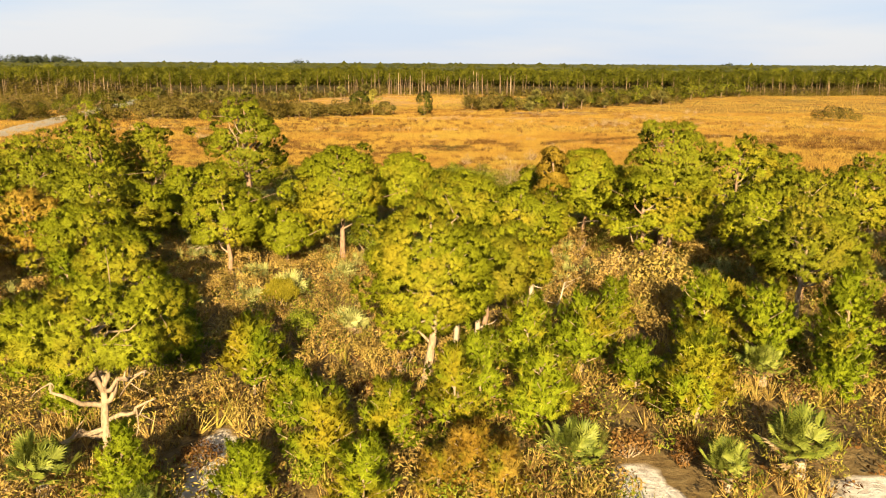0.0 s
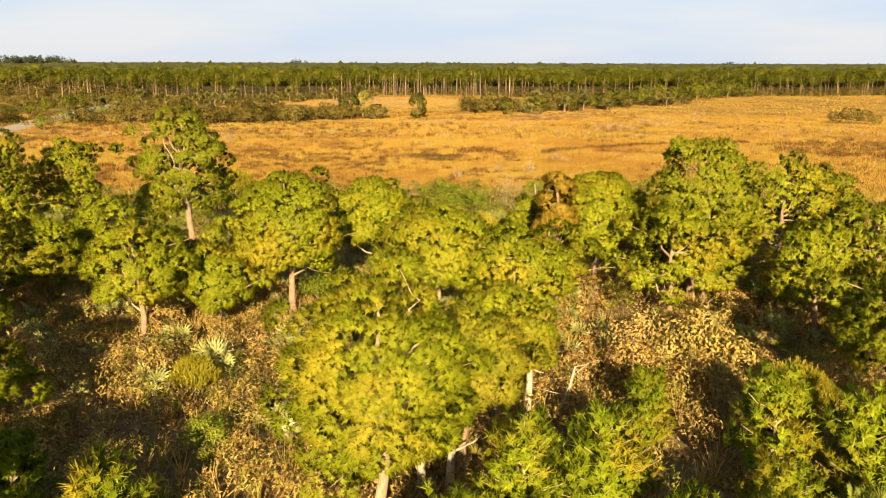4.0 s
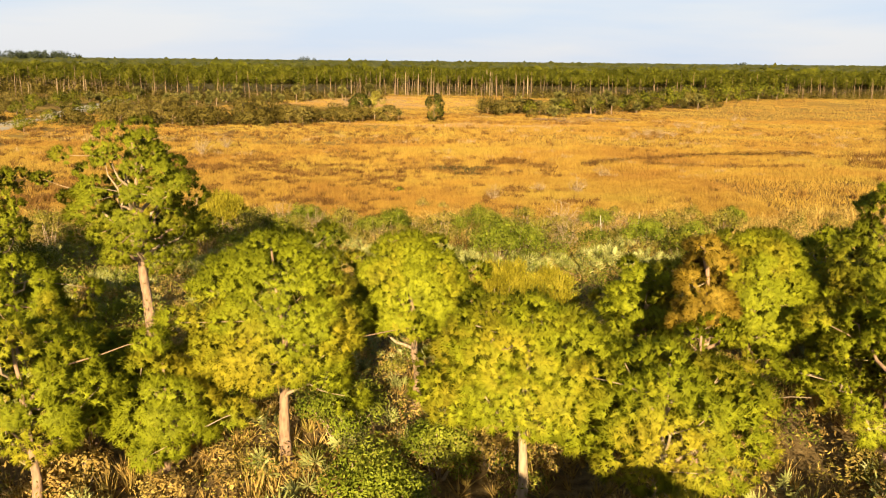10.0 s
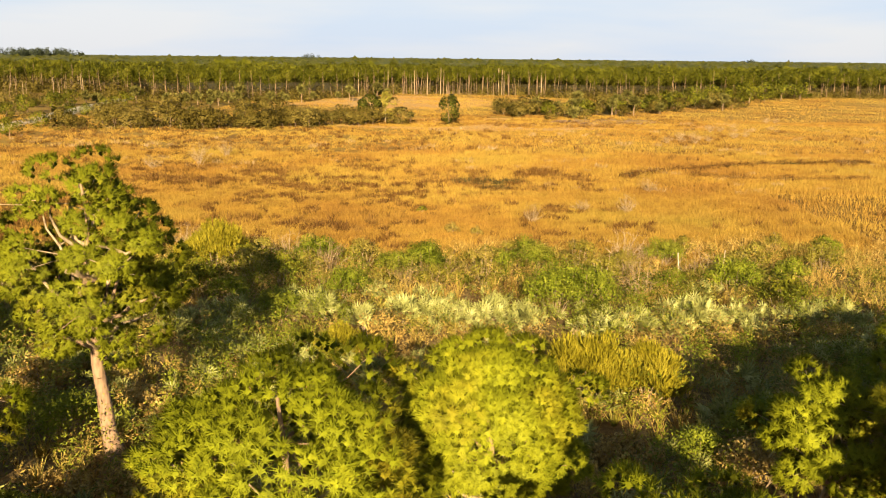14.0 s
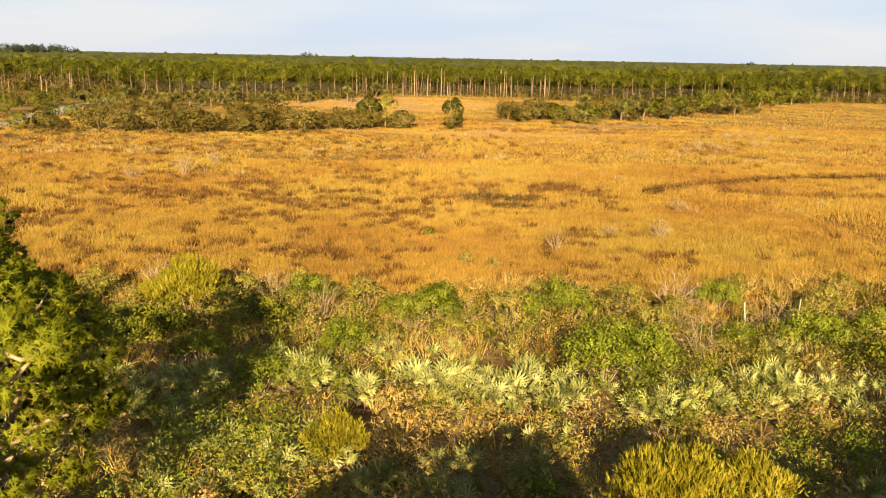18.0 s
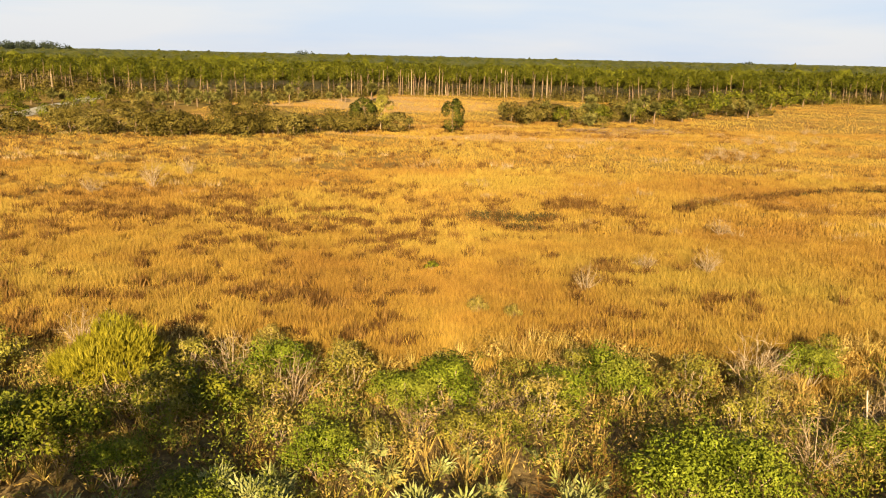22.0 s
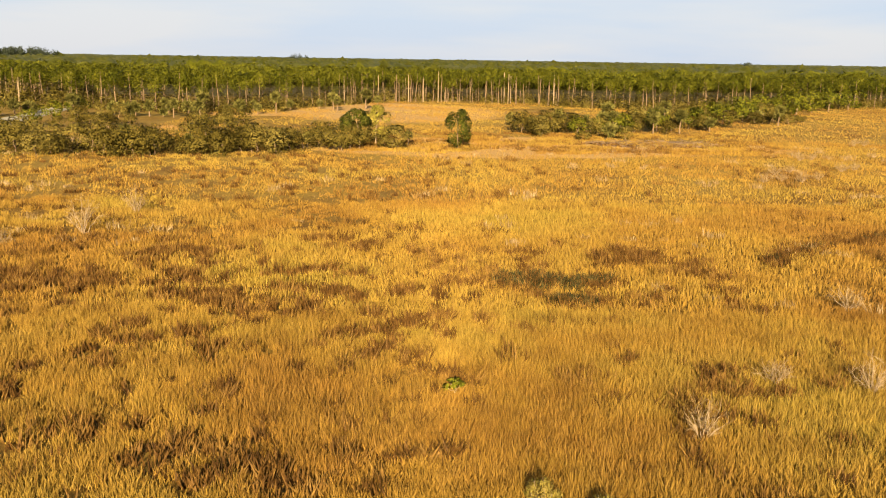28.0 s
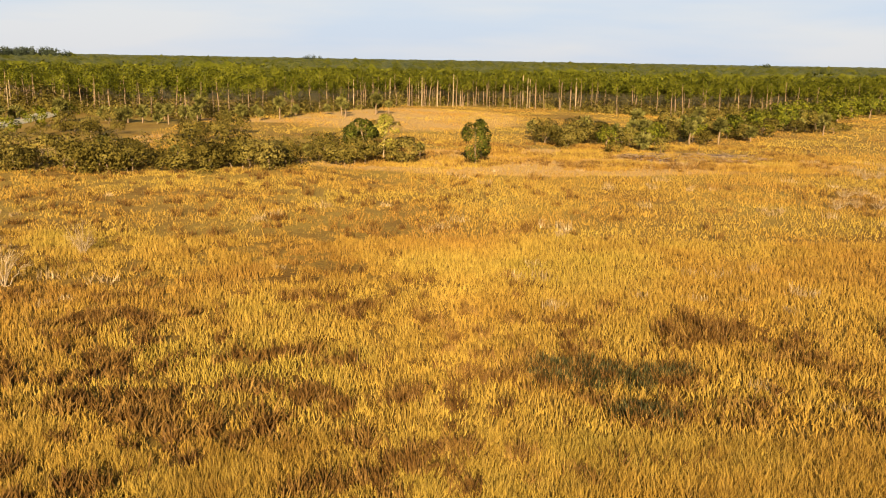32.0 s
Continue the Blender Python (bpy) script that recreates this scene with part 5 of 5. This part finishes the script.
# the dark hedge beside the road
for i in range(13):
    y = 205 + i * 9.0
    place(BU[3], -79.5 - 0.115 * (y - 175) + 8 + brng.uniform(-1, 1) - 17 * (i % 2), y, brng.uniform(1.0, 1.5), i)


def cabbage_palm(h, seed, label):
    rng = np.random.default_rng(seed)
    tree = new("cabbage_palm")
    way = crooked(rng, np.zeros(3), np.array([rng.normal() * .2, 0, h]), 5, .04)
    part("trunk", mesh_of("trunk", *tube(way, np.linspace(.16, .13, 5), 6), FAR_BARK, True), tree)
    p = np.tile(way[-1], (90, 1))
    d = unit(rng.normal(size=(90, 3)) * [1, 1, .8] + [0, -.1, .1])
    part("frond_head", mesh_of("frond_head", *tufts(rng, p + d * .5, d, rng.uniform(.6, 1.15, 90), .42, 6, .34), FAR_PALM), tree)
    return tagged(tree, label, "palm", "cabbage palms beyond the marsh")


CP = [cabbage_palm(2.4, 101, "short cabbage palm with grey trunk"), cabbage_palm(3.6, 102, "cabbage palm with round head of fans"), cabbage_palm(1.6, 103, "stubby young cabbage palm")]
spots = []
for i in range(40):
    x = 16 + 74 * brng.random() ** 1.25
    spots.append((x, 266 + max(0, x - 38) * 0.9 + brng.random() * 34, brng.uniform(.8, 1.25)))
for i in range(30):
    x = -104 + 90 * brng.random()
    spots.append((x, 306 + brng.random() * 20 + (x + 66 > 0) * (x + 66) * .9, brng.uniform(.8, 1.3)))
for x, y in ((-4.5, 247.5), (-24, 238), (-30, 236), (-37, 240), (-42, 245), (-22, 246), (-52, 242), (-47, 236)):
    spots.append((x, y, brng.uniform(.55, .8)))
settle(CP, spots)


def wood_edge(x):
    """The front of the pinewood."""
    return np.interp(x, [-260, -150, -98, -66, -40, -15, 12, 40, 70, 105, 140, 260], [430, 400, 345, 328, 352, 404, 412, 392, 372, 384, 402, 430])


FP = [far_tree(11.0, 3.1, 5.0, 111, FAR_PINE, FAR_BARK, "tall slash pine at the edge of the wood", 760, .42, "wood_pine"),
      far_tree(11.6, 3.0, 6.0, 112, FAR_PINE, FAR_BARK, "tall pine with pale bare bole", 700, .42, "wood_pine"),
      far_tree(9.6, 2.9, 3.4, 113, FAR_PINE, FAR_BARK, "mid-height dark pine of the wood", 760, .42, "wood_pine"),
      far_tree(10.8, 3.4, 4.4, 114, FAR_PINE, FAR_BARK, "broad-crowned pine of the wood", 820, .42, "wood_pine")]
for b in FP:
    tagged(b, group="pines of the far wood")
spots = []
for i in range(320):
    x = -200 + 430 * (i + brng.random()) / 320
    spots.append((x, float(wood_edge(x)) + brng.random() ** 1.3 * 26, brng.uniform(.85, 1.1)))
settle(FP, spots)



def understory(name, x, y, h, r, per, size, mat, label):
    """Low bushes that stand too far off to count, joined."""
    n = len(x)
    off = unit(urng.normal(size=(n, per, 3)))
    off[..., 2] = np.abs(off[..., 2])
    s = urng.uniform(.6, 1.3, (n, 1, 1))
    p = np.stack([x, y, np.zeros(n)], axis=1)[:, None] + off * s * np.array([r, r, h]) * urng.uniform(.4, 1, (n, per, 1))
    out = off.reshape(-1, 3) + np.array([0, -.15, .4])
    return tagged(new(name, mesh_of(name, *leaves(urng, p.reshape(-1, 3), out, np.full(n * per, size), .6, .5), mat, lay=soft(urng, out))), label, "undergrowth", kind="stuff")


x = urng.uniform(-108, 280, 560)
x = x[(x < -14) | (x > 36) | (urng.random(560) < .3)]
understory("wood_edge_bushes", x, wood_edge(x) - 3 + urng.random(len(x)) * 12, 4.6, 2.7, 70, .55, FAR_BUSH, "olive brown bushes along the front of the wood")
x = urng.uniform(-200, -104, 260)
x2 = urng.uniform(-300, -100, 420)
understory("left_wood_brush", x2, wood_edge(x2) - 8 + urng.random(420) ** 1.5 * 45, 7.5, 4.2, 90, .8, FAR_BUSH, "tall brown brush in front of the wood")
understory("burnt_stand_brush", x, urng.uniform(300, 400, 260), 3.2, 2.8, 56, .55, FAR_BUSH, "brown brush among bleached trunks")
x = urng.uniform(-125, -18, 300)
understory("far_shore_brush", x, 232 + 0.17 * x + urng.random(300) ** 1.5 * 60, 1.6, 2.0, 40, .4, FAR_BUSH, "low brown brush beyond the marsh")

x = urng.uniform(-120, 260, 620)
understory("wood_floor_bushes", x, wood_edge(x) + 6 + urng.random(620) * 26, 6.0, 3.4, 70, .7, FAR_BUSH, "shaded brown bushes under the pines of the wood")

# bleached trunks along the wood's front and in the burnt stand by the road
POLE = [snag(0, 400, 8.5, 121, "tall bleached dead pine trunk", (.3, 0), bark=FAR_BARK), snag(6, 402, 7.0, 122, "slim grey dead trunk", (-.5, 0), wide=.12, bark=FAR_BARK), snag(-8, 398, 9.5, 123, "bare white dead pine", (.1, 0), wide=.14, bark=PALE_BARK)]
spots = []
for i in range(40):
    x = -30 + 75 * brng.random()
    spots.append((x, float(wood_edge(x)) - 1 + brng.random() * 7, brng.uniform(.8, 1.15)))
for i in range(60):
    spots.append((-112 - 75 * brng.random(), 330 + 90 * brng.random(), brng.uniform(.45, 0.85)))
settle(POLE, spots)


def crowns(name, n, xr, y0, y1, per, size, r, h, label, power=1.0):
    """Tree crowns of the wood, each a loose clump of foliage on its bole, joined."""
    y = y0 + (y1 - y0) * urng.random(n) ** power
    x = urng.uniform(-1, 1, n) * (xr * (y - 20) / (y1 - 20)) + 0.02 * y
    ok = y > wood_edge(x) + 18
    x, y = x[ok], y[ok]
    n = len(x)
    hh = h * urng.uniform(.80, 1.10, n)
    off = unit(urng.normal(size=(n, per, 3)))
    p = np.stack([x, y, hh - 2.0], axis=1)[:, None] + off * np.array([r, r, 2.0]) * urng.uniform(.35, 1, (n, per, 1))
    out = off.reshape(-1, 3) + np.array([0, -.2, .5])
    v, f = leaves(urng, p.reshape(-1, 3), out, np.full(n * per, size), .7, .5)
    return tagged(new(name, mesh_of(name, v, f, FAR_PINE, lay=soft(urng, out))), label, "woodland", kind="stuff")


crowns("wood_crowns", 2500, 330, 340, 560, 56, 0.68, 2.9, 11.2, "dense green crowns of the pinewood")
crowns("wood_crowns_deep", 5200, 760, 540, 1300, 26, 1.5, 3.8, 11.3, "unbroken pine canopy reaching back", 0.8)

yy = np.concatenate([np.linspace(560, 1400, 90), np.linspace(1430, 4700, 70)])
uu = np.linspace(-0.75, 0.75, 260)
Y, U = np.meshgrid(yy, uu, indexing="ij")
X = U * Y
Z = 9.9 + 1.2 * np.sin(X * .09 + 3 * np.sin(Y * .013)) * np.sin(Y * .055 + X * .02) + urng.normal(0, 1.5, X.shape) * np.minimum(1, Y / 700)
Z[0] = 4.0
V = np.stack([X, Y, Z], axis=-1).reshape(-1, 3)
I = (np.arange(len(yy) - 1)[:, None] * 260 + np.arange(259)).ravel()
tagged(new("far_canopy", mesh_of("far_canopy", V, np.stack([I, I + 1, I + 261, I + 260], axis=1), FAR_PINE)), "endless green pine canopy to the horizon", "woodland", kind="stuff")


def copse(name, cx, cy, w, h, n, label):
    x, y = cx + urng.normal(0, w / 2.4, n), cy + urng.normal(0, 14, n)
    off = unit(urng.normal(size=(n, 120, 3)))
    hh = h * urng.uniform(.72, 1.05, n)
    p = np.stack([x, y, hh * .66], axis=1)[:, None] + off * np.stack([np.full(n, 5.0), np.full(n, 5.0), hh * .3], axis=1)[:, None] * urng.uniform(.4, 1, (n, 120, 1))
    return tagged(new(name, mesh_of(name, *leaves(urng, p.reshape(-1, 3), off.reshape(-1, 3), np.full(n * 120, 1.7), .7), FAR_COPSE)), label, "woodland", kind="stuff")


copse("horizon_copse", -496, 1200, 52, 24, 70, "dark taller trees rising on the horizon")
copse("horizon_copse_small", -452, 1200, 12, 21, 6, "small dark clump of trees on the horizon")
copse("horizon_copse_far", -255, 2000, 30, 22, 10, "faint clump of trees at the skyline")
copse("horizon_copse_lone", 698, 2000, 20, 21, 6, "faint low clump on the skyline")
